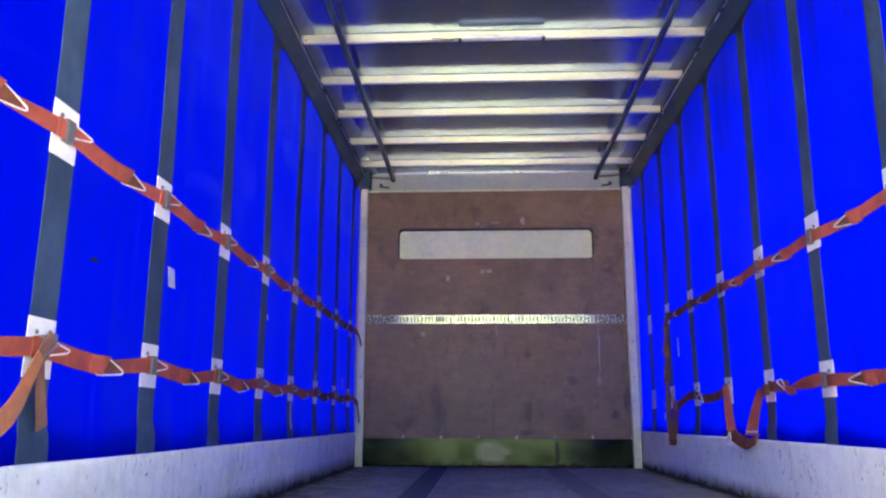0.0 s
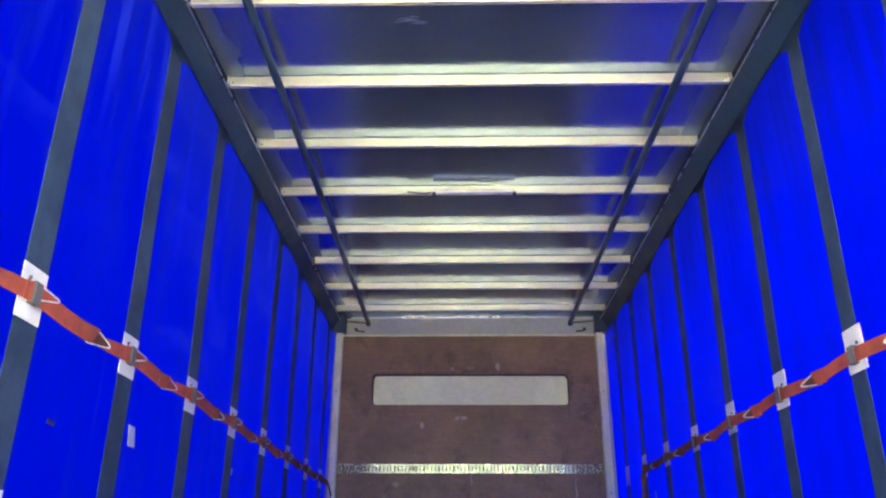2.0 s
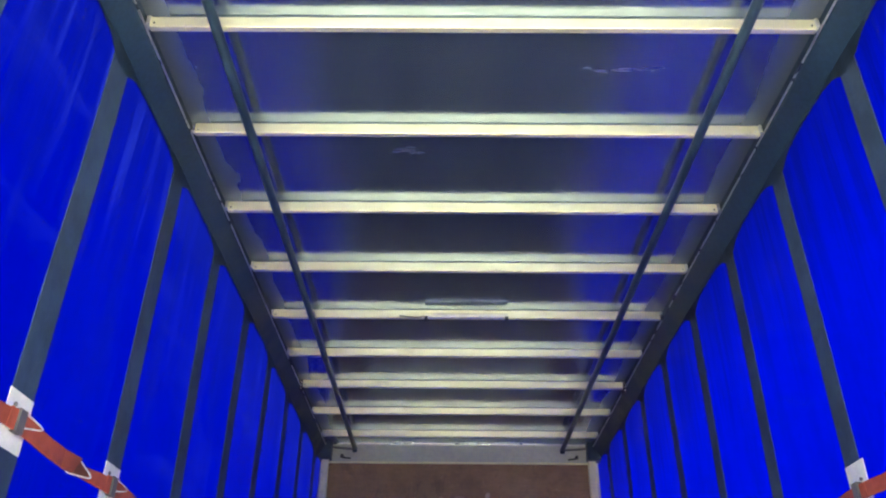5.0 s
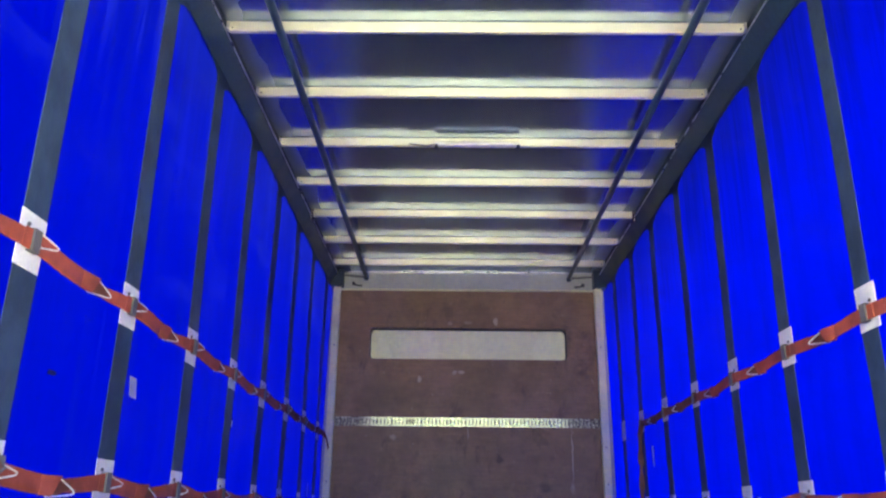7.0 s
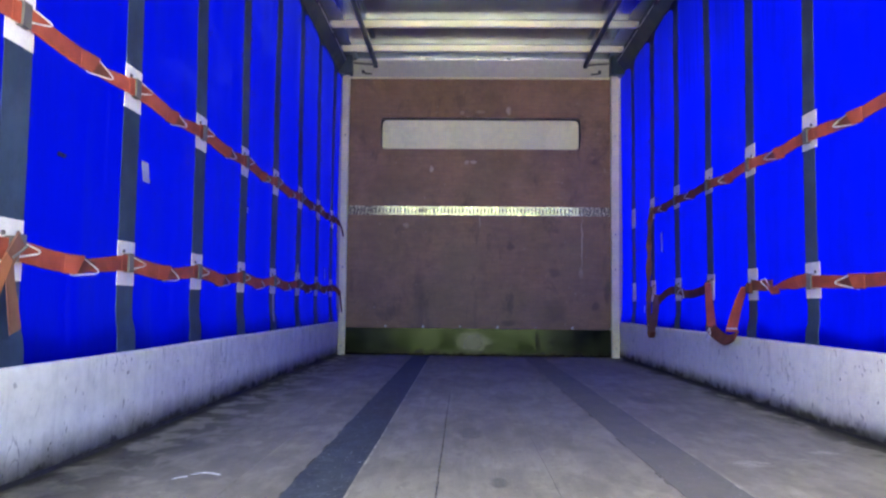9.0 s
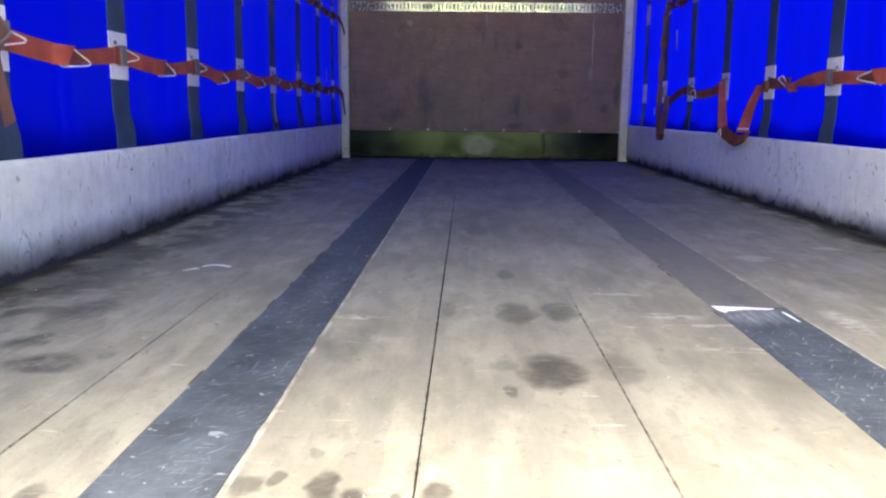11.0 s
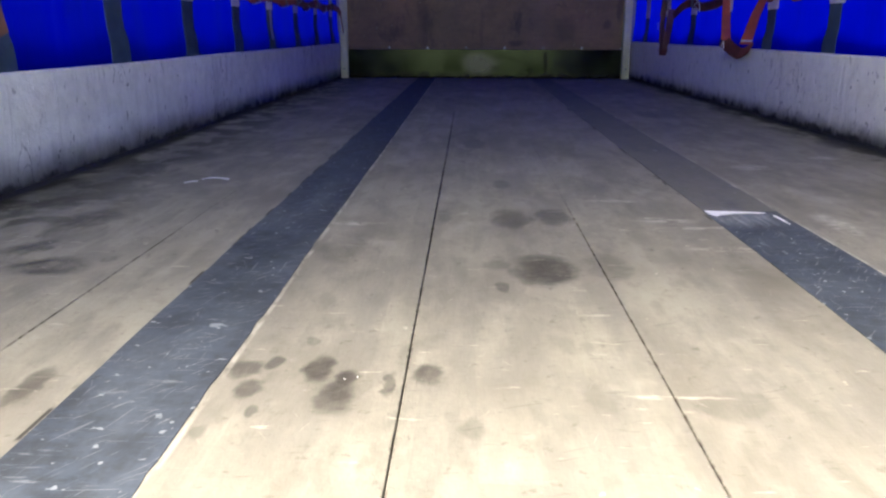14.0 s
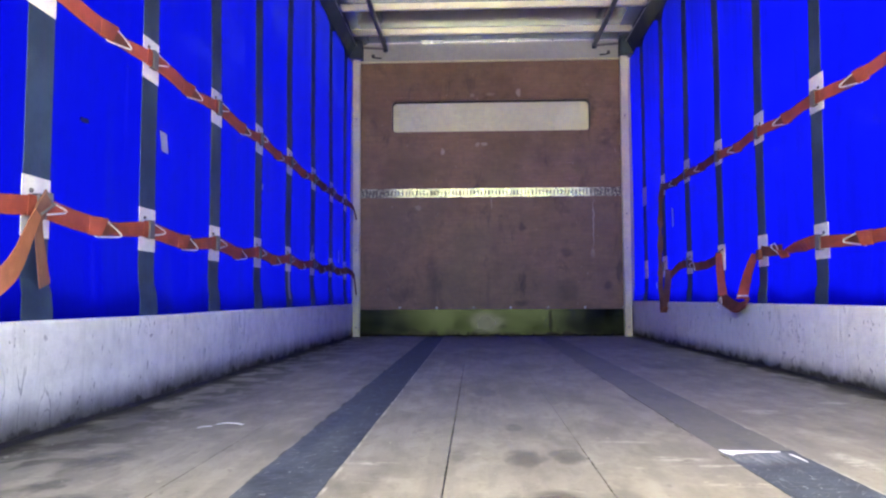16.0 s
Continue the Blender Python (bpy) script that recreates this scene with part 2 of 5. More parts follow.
    for x, y1, wide in ((-0.2045, 4.6, 0.0042), (0.088, 2.5, 0.0032), (-0.706, 2.7, 0.0026)):
        d = m.math('ABSOLUTE', m.math('SUBTRACT', g.outputs[0], x))
        near = m.math('MULTIPLY', m.ramp(d, wide * 0.3, wide, 1.0, 0.0), m.ramp(g.outputs[1], y1 - 0.3, y1, 1.0, 0.0))
        base = m.mix(m.math('MULTIPLY', m.math('MULTIPLY', near, frayed), 0.9), base, (0.040, 0.030, 0.020))
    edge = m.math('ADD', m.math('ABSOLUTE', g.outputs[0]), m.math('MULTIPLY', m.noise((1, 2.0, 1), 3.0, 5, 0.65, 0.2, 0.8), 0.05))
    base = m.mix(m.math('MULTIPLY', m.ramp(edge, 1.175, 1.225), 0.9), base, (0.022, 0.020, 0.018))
    m.color(m.mix(1.0, base, (0.99, 1.0, 1.01), 'MULTIPLY'))
    m.rough(m.ramp(fill, 0, 1, 0.80, 0.5))
    m.bump(m.math('ADD', m.math('MULTIPLY', m.math('ADD', grain, fine), 0.6), m.math('SUBTRACT', m.math('MULTIPLY', scuffs, 0.5), m.math('MULTIPLY', dots, 0.6))), 0.4, 0.0016)
    return m.m


def strip_material(name, dusty):
    m = Mat(name, 0.75, 0.0, 0.12)
    wide = m.noise((5, 2, 1), 2.2, 6, 0.65)
    fine = m.noise(size=80, detail=3, lo=0.3, hi=0.7)
    base = m.mix(wide, (0.019, 0.028, 0.044), (0.072, 0.090, 0.121))
    base = m.mix(m.math('MULTIPLY', fine, 0.4), base, (0.033, 0.039, 0.048))
    mottle = m.noise((1, 1.6, 1), 16.0, 6, 0.7, 0.40, 0.66)
    base = m.mix(m.math('MULTIPLY', mottle, 0.36), base, (0.074, 0.102, 0.150))
    along_marks = m.noise((26, 2.0, 1), 3.2, 5, 0.6, 0.63, 0.70)
    across = m.noise((5, 30, 1), 3.6, 6, 0.65, 0.58, 0.67)
    slant_place = m.t.nodes.new("ShaderNodeVectorRotate")
    slant_place.rotation_type = 'Z_AXIS'
    slant_place.inputs["Angle"].default_value = 0.6
    m.put(m.place(), slant_place.inputs["Vector"])
    stretch = m.t.nodes.new("ShaderNodeVectorMath")
    stretch.operation = 'MULTIPLY'
    m.put(slant_place.outputs[0], stretch.inputs[0])
    stretch.inputs[1].default_value = (90, 9, 1)
    sn = m.t.nodes.new("ShaderNodeTexNoise")
    m.put(stretch.outputs[0], sn.inputs["Vector"])
    sn.inputs["Scale"].default_value = 2.0
    slant = m.ramp(sn.outputs[0], 0.62, 0.70)
    fleck = m.noise(size=48, detail=2, lo=0.655, hi=0.71)
    wear = m.math('MAXIMUM', m.math('MULTIPLY', along_marks, 0.25), m.math('MAXIMUM', m.math('MULTIPLY', across, 0.26), m.math('MULTIPLY', fleck, 0.6)))
    wear = m.math('MAXIMUM', wear, m.math('MULTIPLY', slant, 0.24))
    cut = m.math('MAXIMUM', m.scratches(1.5, 240, 24, 0.66, 0.71), m.math('MAXIMUM', m.scratches(0.9, 260, 30, 0.70, 0.74), m.math('MAXIMUM', m.scratches(-0.35, 260, 28, 0.71, 0.75), m.scratches(0.25, 260, 40, 0.70, 0.74))))
    wear = m.math('MAXIMUM', wear, m.math('MULTIPLY', cut, 0.20))
    flake = m.noise((2, 3, 1), 9.0, 3, 0.5, 0.70, 0.73)
    wear = m.math('MAXIMUM', wear, m.math('MULTIPLY', flake, 0.55))
    base = m.mix(wear, base, (0.32, 0.35, 0.39))
    dust = m.noise((3, 1.2, 1), 3.0, 6, 0.66, 0.0, 0.55)
    base = m.mix(m.math('MULTIPLY', dust, dusty), base, (0.185, 0.174, 0.150))
    # sheen painted pale at the end of the nearer right-hand strip
    painted_sheen = m.spot(0.435, 2.20, 0, 0.075, 0.075, 1.0, m.warped(0.05, 20.0), 0.6)
    streaks = m.noise((40, 3, 1), 2.0, 4, 0.6, 0.35, 0.7)
    m.color(m.mix(m.math('MULTIPLY', painted_sheen, m.ramp(streaks, 0, 1, 0.15, 0.5)), base, (0.42, 0.44, 0.47)))
    m.rough(m.ramp(wide, 0, 1, 0.66, 0.82))
    m.bump(m.math('ADD', wear, m.math('MULTIPLY', fine, 0.3)), 0.3, 0.001)
    return m.m


def board_material(name, pale_tone, dark_tone, wear, grime, dents):
    m = Mat(name, 0.55, 0.0, 0.5)
    wide = m.noise((1, 1.0, 1.4), 2.6, 6, 0.65)
    base = m.mix(wide, dark_tone, pale_tone)
    cloud = m.noise((1, 2.6, 3.4), 5.0, 7, 0.7, 0.40, 0.66)
    base = m.mix(m.math('MULTIPLY', cloud, 0.22 * wear), base, (0.36, 0.36, 0.34))
    runs = m.noise((1, 9, 1.1), 2.2, 6, 0.65, 0.52, 0.72, 0.4)
    base = m.mix(m.math('MULTIPLY', runs, 0.25 * wear), base, (0.30, 0.30, 0.30))
    pale = m.noise((1, 6, 3.5), 2.6, 6, 0.65, 0.54, 0.68)
    base = m.mix(m.math('MULTIPLY', pale, 0.55), base, (0.84, 0.84, 0.80))
    # thin wandering stain lines and small knocks
    line = m.noise((1, 3.0, 1.2), 3.4, 3, 0.5, 0.0, 1.0, 1.2)
    vein = m.ramp(m.math('ABSOLUTE', m.math('SUBTRACT', line, 0.5)), 0.0, 0.022, 1.0, 0.0)
    vein = m.math('MULTIPLY', vein, m.noise((1, 1.2, 1.0), 2.7, 3, 0.5, 0.50, 0.60))
    base = m.mix(m.math('MULTIPLY', vein, 0.6), base, (0.14, 0.14, 0.155))
    marks = m.noise((1, 12, 9), 2.2, 4, 0.6, 0.68, 0.72)
    base = m.mix(m.math('MULTIPLY', marks, 0.7), base, (0.09, 0.09, 0.10))
    # road dirt along the foot
    g = m.t.nodes.new("ShaderNodeSeparateXYZ")
    m.put(m.place(), g.inputs[0])
    tongue = m.noise((1, 3.2, 2.0), 3.0, 6, 0.7, 0.2, 0.8)
    line = m.math('ADD', g.outputs[2], m.math('MULTIPLY', tongue, -0.05))
    splash = m.ramp(line, -0.030, grime, 1.0, 0.0)
    base = m.mix(m.math('MULTIPLY', splash, 0.78), base, (0.045, 0.043, 0.042))
    caked = m.ramp(m.math('ADD', g.outputs[2], m.math('MULTIPLY', m.noise((1, 2.4, 2.0), 4.0, 5, 0.65, 0.3, 0.8), -0.055)), -0.012, 0.012, 1.0, 0.0)
    base = m.mix(m.math('MULTIPLY', caked, 0.85), base, (0.018, 0.017, 0.017))
    # ghost lines of old labels and panels, flecks of dirt
    fleck = m.noise((1, 1.6, 1.0), 26.0, 3, 0.5, 0.66, 0.72)
    base = m.mix(m.math('MULTIPLY', fleck, 0.5), base, (0.10, 0.10, 0.11))
    mottle = m.noise((1, 1.3, 1.1), 13.0, 4, 0.6, 0.44, 0.66)
    base = m.mix(m.math('MULTIPLY', mottle, 0.16 * wear), base, (0.34, 0.34, 0.34))
    m.color(base)
    m.rough(m.ramp(wide, 0, 1, 0.45, 0.65))
    crease = m.noise((1, 2.6, 1.5), 1.5, 3, 0.45, 0.0, 1.0, 0.7)
    fold = m.ramp(m.math('ABSOLUTE', m.math('SUBTRACT', crease, 0.5)), 0.0, 0.16, 0.0, 1.0)
    m.bump(m.math('ADD', m.math('MULTIPLY', fold, dents), m.math('ADD', wide, m.math('MULTIPLY', runs, 0.4))), 0.45, 0.005 + 0.006 * dents)
    return m.m


def bulkhead_material():
    m = Mat("brown_film_plywood", 0.5, 0.0, 0.4)
    tone = m.node("ShaderNodeObjectInfo").outputs["Random"]
    grain = m.noise((1.2, 1, 13), 3.0, 7, 0.7, 0.3, 0.7)
    wide = m.noise((1, 1, 1), 1.9, 6, 0.65, 0.35, 0.68)
    base = m.mix(wide, (0.215, 0.131, 0.077), (0.350, 0.218, 0.130))
    base = m.mix(m.math('MULTIPLY', grain, 0.4), base, (0.175, 0.100, 0.062))
    base = m.mix(m.math('MULTIPLY', tone, 0.15), base, (0.27, 0.17, 0.10))
    mottle = m.noise((1.4, 1, 1.8), 6.5, 7, 0.7, 0.40, 0.68)
    base = m.mix(m.math('MULTIPLY', mottle, 0.35), base, (0.115, 0.074, 0.050))
    blot = m.noise((2.6, 1, 1.5), 2.0, 7, 0.7, 0.55, 0.72, 0.6)
    base = m.mix(m.math('MULTIPLY', blot, 0.65), base, (0.070, 0.05, 0.042))
    streak = m.noise((9, 1, 1.0), 2.6, 5, 0.6, 0.66, 0.75)
    base = m.mix(m.math('MULTIPLY', streak, 0.3), base, (0.38, 0.29, 0.22))
    drag = m.noise((1.6, 1, 30), 2.2, 5, 0.6, 0.66, 0.73)
    base = m.mix(m.math('MULTIPLY', drag, 0.5), base, (0.43, 0.30, 0.22))
    smear = m.noise((3.0, 1, 1.0), 3.4, 6, 0.7, 0.60, 0.70, 0.8)
    base = m.mix(m.math('MULTIPLY', smear, 0.4), base, (0.095, 0.062, 0.048))
    warp = m.warped(0.03, 22.0)
    for x, z, rx, rz, k in ((-0.422, 1.613, 0.018, 0.030, 0.8), (-0.12, 1.675, 0.020, 0.016, 0.6), (-0.06, 1.678, 0.030, 0.014, 0.7), (0.246, 2.13, 0.022, 0.035, 0.75),
                            (0.0, 2.12, 0.040, 0.016, 0.3), (-0.16, 2.11, 0.02, 0.02, 0.35), (0.88, 0.98, 0.008, 0.20, 0.55), (-0.64, 1.12, 0.03, 0.022, 0.4), (0.0, 1.16, 0.007, 0.06, 0.45),
                            (0.87, 0.72, 0.02, 0.05, 0.25)):
        base = m.mix(m.math('MULTIPLY', m.spot(x, LENGTH, z, rx, 1.0, rz, warp, 0.45), k), base, (0.52, 0.42, 0.34))
    for x, z, rx, rz, k in ((0.26, 0.95, 0.025, 0.03, 0.6), (0.65, 0.72, 0.05, 0.04, 0.45), (0.27, 0.44, 0.02, 0.11, 0.6), (0.25, 0.28, 0.06, 0.03, 0.6), (1.0, 0.43, 0.035, 0.04, 0.6),
                            (-0.52, 0.55, 0.05, 0.22, 0.4), (0.65, 0.40, 0.09, 0.10, 0.35), (1.10, 0.56, 0.025, 0.12, 0.6), (-1.10, 0.62, 0.02, 0.10, 0.35), (-0.03, 0.40, 0.02, 0.15, 0.25)):
        base = m.mix(m.math('MULTIPLY', m.spot(x, LENGTH, z, rx, 1.0, rz, m.warped(0.07, 12.0), 0.45), k), base, (0.060, 0.044, 0.038))
    chip = m.noise((5, 1, 3.5), 4.5, 3, 0.5, 0.69, 0.72)
    base = m.mix(m.math('MULTIPLY', chip, 0.35), base, (0.42, 0.34, 0.26))
    m.color(base)
    m.rough(m.ramp(wide, 0, 1, 0.42, 0.62))
    m.bump(grain, 0.2, 0.001)
    return m.m


def curtain_material(name, side_light, dusty):
    """Coated fabric that lets the daylight glow through."""
    m = Mat(name, 0.40, 0.0, 0.03)
    weave = m.noise((1, 1, 1), 160.0, 2, 0.5)
    smudge = m.noise((1, 3.5, 0.7), 1.7, 6, 0.65, 0.42, 0.75)
    runs = m.noise((1, 7, 0.5), 1.6, 6, 0.6, 0.55, 0.75)
    # blue scaled per side: how strongly daylight fills each curtain, put into the colour
    base = m.mix(m.math('MULTIPLY', smudge, 0.65), (0.0, 0.0007 * side_light, 0.185 * side_light), (0.0003, 0.0012, 0.135 * side_light))
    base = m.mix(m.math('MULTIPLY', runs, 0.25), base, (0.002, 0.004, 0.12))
    # dirty water runs below the top hem, and overhang shade put into the colour
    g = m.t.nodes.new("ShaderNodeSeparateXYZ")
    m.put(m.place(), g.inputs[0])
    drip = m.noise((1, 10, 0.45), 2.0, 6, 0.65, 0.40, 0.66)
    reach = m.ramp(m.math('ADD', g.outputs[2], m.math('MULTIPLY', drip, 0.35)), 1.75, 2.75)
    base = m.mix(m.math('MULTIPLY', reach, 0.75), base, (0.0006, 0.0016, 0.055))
    # pale dust in streaks under the hem and in wide wiped clouds
    streak = m.noise((1, 9, 0.6), 2.1, 4, 0.55, 0.50, 0.76)
    upper = m.ramp(g.outputs[2], 1.55, 2.30)
    cloud = m.noise((1, 0.8, 2.4), 1.5, 6, 0.62, 0.50, 0.78, 0.6)
    dust = m.math('MAXIMUM', m.math('MULTIPLY', m.math('MULTIPLY', streak, upper), 0.42), m.math('MULTIPLY', m.math('MULTIPLY', cloud, m.ramp(g.outputs[2], 0.9, 1.7)), 0.22))
    base = m.mix(m.math('MULTIPLY', dust, dusty), base, (0.006, 0.012, 0.150))
    m.color(base)
    m.bump(m.math('ADD', m.math('MULTIPLY', weave, 0.12), smudge), 0.10, 0.01)
    through_light = m.t.nodes.new("ShaderNodeBsdfTranslucent")
    m.put(base, through_light.inputs[0])
    both = m.t.nodes.new("ShaderNodeMixShader")
    both.inputs[0].default_value = 0.68
    m.put(m.b.outputs[0], both.inputs[1])
    m.put(through_light.outputs[0], both.inputs[2])
    m.put(both.outputs[0], m.t.nodes["Material Output"].inputs[0])
    return m.m


def webbing(name, c, rough=0.75, soiled=0.4):
    """Woven belt: cross ribs, handled-in dirt."""
    m = Mat(name, rough, 0.0, 0.3)
    rib = m.noise((1, 1, 1), 220.0, 2, 0.5)
    wide = m.noise((1, 1, 1), 7.0, 5, 0.65)
    dark = tuple(v * 0.62 for v in c)
    base = m.mix(wide, dark, c)
    soil = m.noise((1, 1, 1), 2.6, 4, 0.6, 0.5, 0.75)
    base = m.mix(m.math('MULTIPLY', soil, soiled), base, (0.10, 0.06, 0.05))
    m.color(base)
    m.bump(rib, 0.4, 0.0008)
    return m.m


def roof_material():
    """Smooth coated metal that mirrors the load space, a little blurred."""
    m = Mat("roof_sheet_gloss", 0.18, 0.86, 0.5)
    wide = m.noise((1, 1, 1), 1.3, 4, 0.5, 0.1, 0.9)
    base = m.mix(wide, (0.205, 0.280, 0.40), (0.238, 0.315, 0.445))
    warp = m.warped(0.05, 13.0)
    marks = m.math('MAXIMUM', m.spot(0.56, 2.62, CEIL, 0.16, 0.012, 1.0, warp, 0.5), m.spot(-0.28, 3.12, CEIL, 0.07, 0.03, 1.0, warp, 0.6))
    thin = m.noise((6, 40, 1), 3.0, 4, 0.6, 0.45, 0.6)
    worn = m.math('MULTIPLY', marks, thin)
    base = m.mix(m.math('MULTIPLY', worn, 0.5), base, (0.80, 0.80, 0.82))
    # dull margins beside the rails: the rails' dark reflection put into the colour
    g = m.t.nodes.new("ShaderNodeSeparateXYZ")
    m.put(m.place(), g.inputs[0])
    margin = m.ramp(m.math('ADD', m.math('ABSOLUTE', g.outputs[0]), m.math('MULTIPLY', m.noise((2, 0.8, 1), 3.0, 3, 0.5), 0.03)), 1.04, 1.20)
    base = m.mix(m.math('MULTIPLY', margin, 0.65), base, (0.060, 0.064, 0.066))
    m.color(base)
    m.put(m.ramp(margin, 0, 1, 0.86, 0.55), m.b.inputs["Metallic"])
    film = m.noise((3, 0.8, 1), 2.4, 4, 0.55, 0.2, 0.9)
    m.rough(m.math('ADD', m.ramp(film, 0, 1, 0.18, 0.24), m.math('MULTIPLY', m.math('MAXIMUM', worn, margin), 0.25)))
    return m.m


def bow_material():
    m = Mat("roof_bow_alloy", 0.36, 0.62, 0.5)
    wide = m.noise((2.2, 1, 5), 2.4, 6, 0.65)
    base = m.mix(wide, (0.72, 0.68, 0.50), (0.80, 0.77, 0.60))
    stain = m.noise((3.0, 1, 6), 2.0, 6, 0.7, 0.60, 0.74)
    base = m.mix(m.math('MULTIPLY', stain, 0.5), base, (0.45, 0.40, 0.28))
    m.color(base)
    m.bump(wide, 0.12, 0.004)
    return m.m


def tube_material():
    """Dark painted steel with pale dust settled on its upper side."""
    m = Mat("dusty_steel_tube", 0.4, 0.1)
    wide = m.noise((1, 1, 1), 6.0, 5, 0.6)
    base = m.mix(wide, (0.017, 0.034, 0.058), (0.031, 0.060, 0.095))
    up = m.t.nodes.new("ShaderNodeSeparateXYZ")
    m.put(m.node("ShaderNodeNewGeometry").outputs["Normal"], up.inputs[0])
    lying = m.math('ADD', up.outputs[2], m.math('MULTIPLY', m.noise((2, 1, 2), 9.0, 5, 0.65), 0.4))
    base = m.mix(m.ramp(lying, 0.45, 0.75), base, (0.50, 0.45, 0.34))
    m.color(base)
    m.bump(wide, 0.15, 0.001)
    return m.m


def kick_material():
    m = Mat("polished_kick_plate", 0.2, 1.0)
    wide = m.noise((2, 1, 3), 2.5, 5, 0.6)
    smear = m.noise((3.0, 1, 5), 3.0, 6, 0.7, 0.58, 0.72)
    base = m.mix(wide, (0.022, 0.026, 0.015), (0.036, 0.042, 0.023))
    dull = m.spot(-0.04, LENGTH, 0.12, 0.14, 1.0, 0.09, m.warped(0.10, 9.0), 0.5)
    base = m.mix(m.math('MULTIPLY', dull, 0.6), base, (0.085, 0.080, 0.072))
    drips = m.math('MAXIMUM', m.spot(0.50, LENGTH, 0.13, 0.022, 1.0, 0.10, m.warped(0.05, 14.0), 0.3), m.spot(0.09, LENGTH, 0.085, 0.035, 1.0, 0.012, m.warped(0.03, 20.0), 0.4))
    base = m.mix(m.math('MULTIPLY', m.math('MAXIMUM', drips, m.math('MULTIPLY', smear, 0.7)), 0.85), base, (0.012, 0.012, 0.011))
    g = m.t.nodes.new("ShaderNodeSeparateXYZ")
    m.put(m.place(), g.inputs[0])
    # darker brown along the foot, with a ragged upper edge
    foot = m.math('ADD', g.outputs[2], m.math('MULTIPLY', m.noise((4, 1, 3), 3.0, 6, 0.7, 0.25, 0.75), -0.07))
    foot_brown = m.ramp(foot, -0.030, 0.022, 1.0, 0.0)
    base = m.mix(m.math('MULTIPLY', foot_brown, 0.9), base, (0.017, 0.014, 0.013))
    m.color(base)
    m.rough(m.math('ADD', m.ramp(wide, 0, 1, 0.13, 0.17), m.math('MULTIPLY', m.math('MAXIMUM', foot_brown, m.math('MAXIMUM', smear, dull)), 0.14)))
    return m.m


def track_material():
    m = Mat("galvanised_track", 0.34, 0.85)
    wide = m.noise((4, 1, 4), 4.0, 5, 0.6)
    base = m.mix(wide, (0.76, 0.78, 0.47), (0.92, 0.94, 0.62))
    # both ends caked with dirt; the mirrored opening's fade put into their grey
    g = m.t.nodes.new("ShaderNodeSeparateXYZ")
    m.put(m.place(), g.inputs[0])
    ragged = m.noise((9, 1, 14), 3.0, 5, 0.7, 0.2, 0.8)
    ends = m.ramp(m.math('ADD', m.math('ABSOLUTE', g.outputs[0]), m.math('MULTIPLY', ragged, 0.16)), 0.86, 1.02)
    cake = m.math('MULTIPLY', ends, m.noise((16, 1, 22), 3.0, 4, 0.6, 0.36, 0.60))
    base = m.mix(m.math('MULTIPLY', ends, 0.45), base, (0.46, 0.46, 0.44))
    blot = m.spot(-0.49, LENGTH, 1.25, 0.040, 1.0, 0.024, m.warped(0.02, 30.0), 0.4)
    m.color(m.mix(m.math('MAXIMUM', cake, m.math('MULTIPLY', blot, 0.8)), base, (0.16, 0.13, 0.11)))
    m.rough(m.math('ADD', m.ramp(wide, 0, 1, 0.24, 0.40), m.math('MULTIPLY', ends, 0.3)))
    return m.m


# x, y, half width, half length and strength of the blots on the floor
BLOTS = [(-0.306, 1.410, 0.018, 0.038, 1), (-0.272, 1.383, 0.015, 0.025, 1), (-0.277, 1.335, 0.022, 0.040, 1), (-0.392, 1.405, 0.022, 0.025, 0.8),
         (-0.362, 1.425, 0.012, 0.018, 0.8), (-0.376, 1.352, 0.016, 0.025, 0.8), (-0.221, 1.370, 0.008, 0.029, 0.95), (-0.181, 1.398, 0.018, 0.029, 0.95),
         (-0.010, 1.815, 0.054, 0.090, 1), (-0.080, 1.720, 0.011, 0.025, 0.9), (-0.045, 2.175, 0.041, 0.090, 0.75), (0.045, 2.195, 0.034, 0.078, 0.7),
         (-0.050, 2.560, 0.022, 0.056, 0.8), (-0.115, 3.310, 0.037, 0.112, 0.9), (0.710, 4.360, 0.049, 0.146, 0.9), (0.100, 1.835, 0.037, 0.078, 0.5),
         (-0.918, 2.150, 0.058, 0.080, 1), (-0.832, 1.800, 0.070, 0.052, 1), (-0.917, 1.915, 0.034, 0.055, 1), (-1.100, 2.185, 0.050, 0.038, 1), (-1.085, 2.400, 0.050, 0.050, 0.9), (-1.090, 2.620, 0.040, 0.090, 0.9),
         (-1.080, 2.800, 0.050, 0.100, 0.9), (-1.140, 2.460, 0.045, 0.200, 1), (-0.750, 1.850, 0.014, 0.022, 0.6),
         (-0.618, 1.350, 0.016, 0.056, 0.85), (-0.085, 1.835, 0.029, 0.027, 0.5), (-0.128, 1.275, 0.015, 0.022, 0.4), (-0.355, 1.300, 0.008, 0.015, 0.7),
         (-0.398, 1.255, 0.009, 0.016, 0.5), (-0.330, 1.490, 0.009, 0.016, 0.5), (0.010, 1.345, 0.021, 0.034, 0.25), (-0.185, 2.200, 0.016, 0.056, 0.5),
         (-0.360, 1.950, 0.041, 0.112, 0.35), (0.150, 1.330, 0.041, 0.034, 0.35), (-1.100, 2.750, 0.070, 0.160, 0.8), (-0.980, 2.950, 0.060, 0.140, 0.6)]

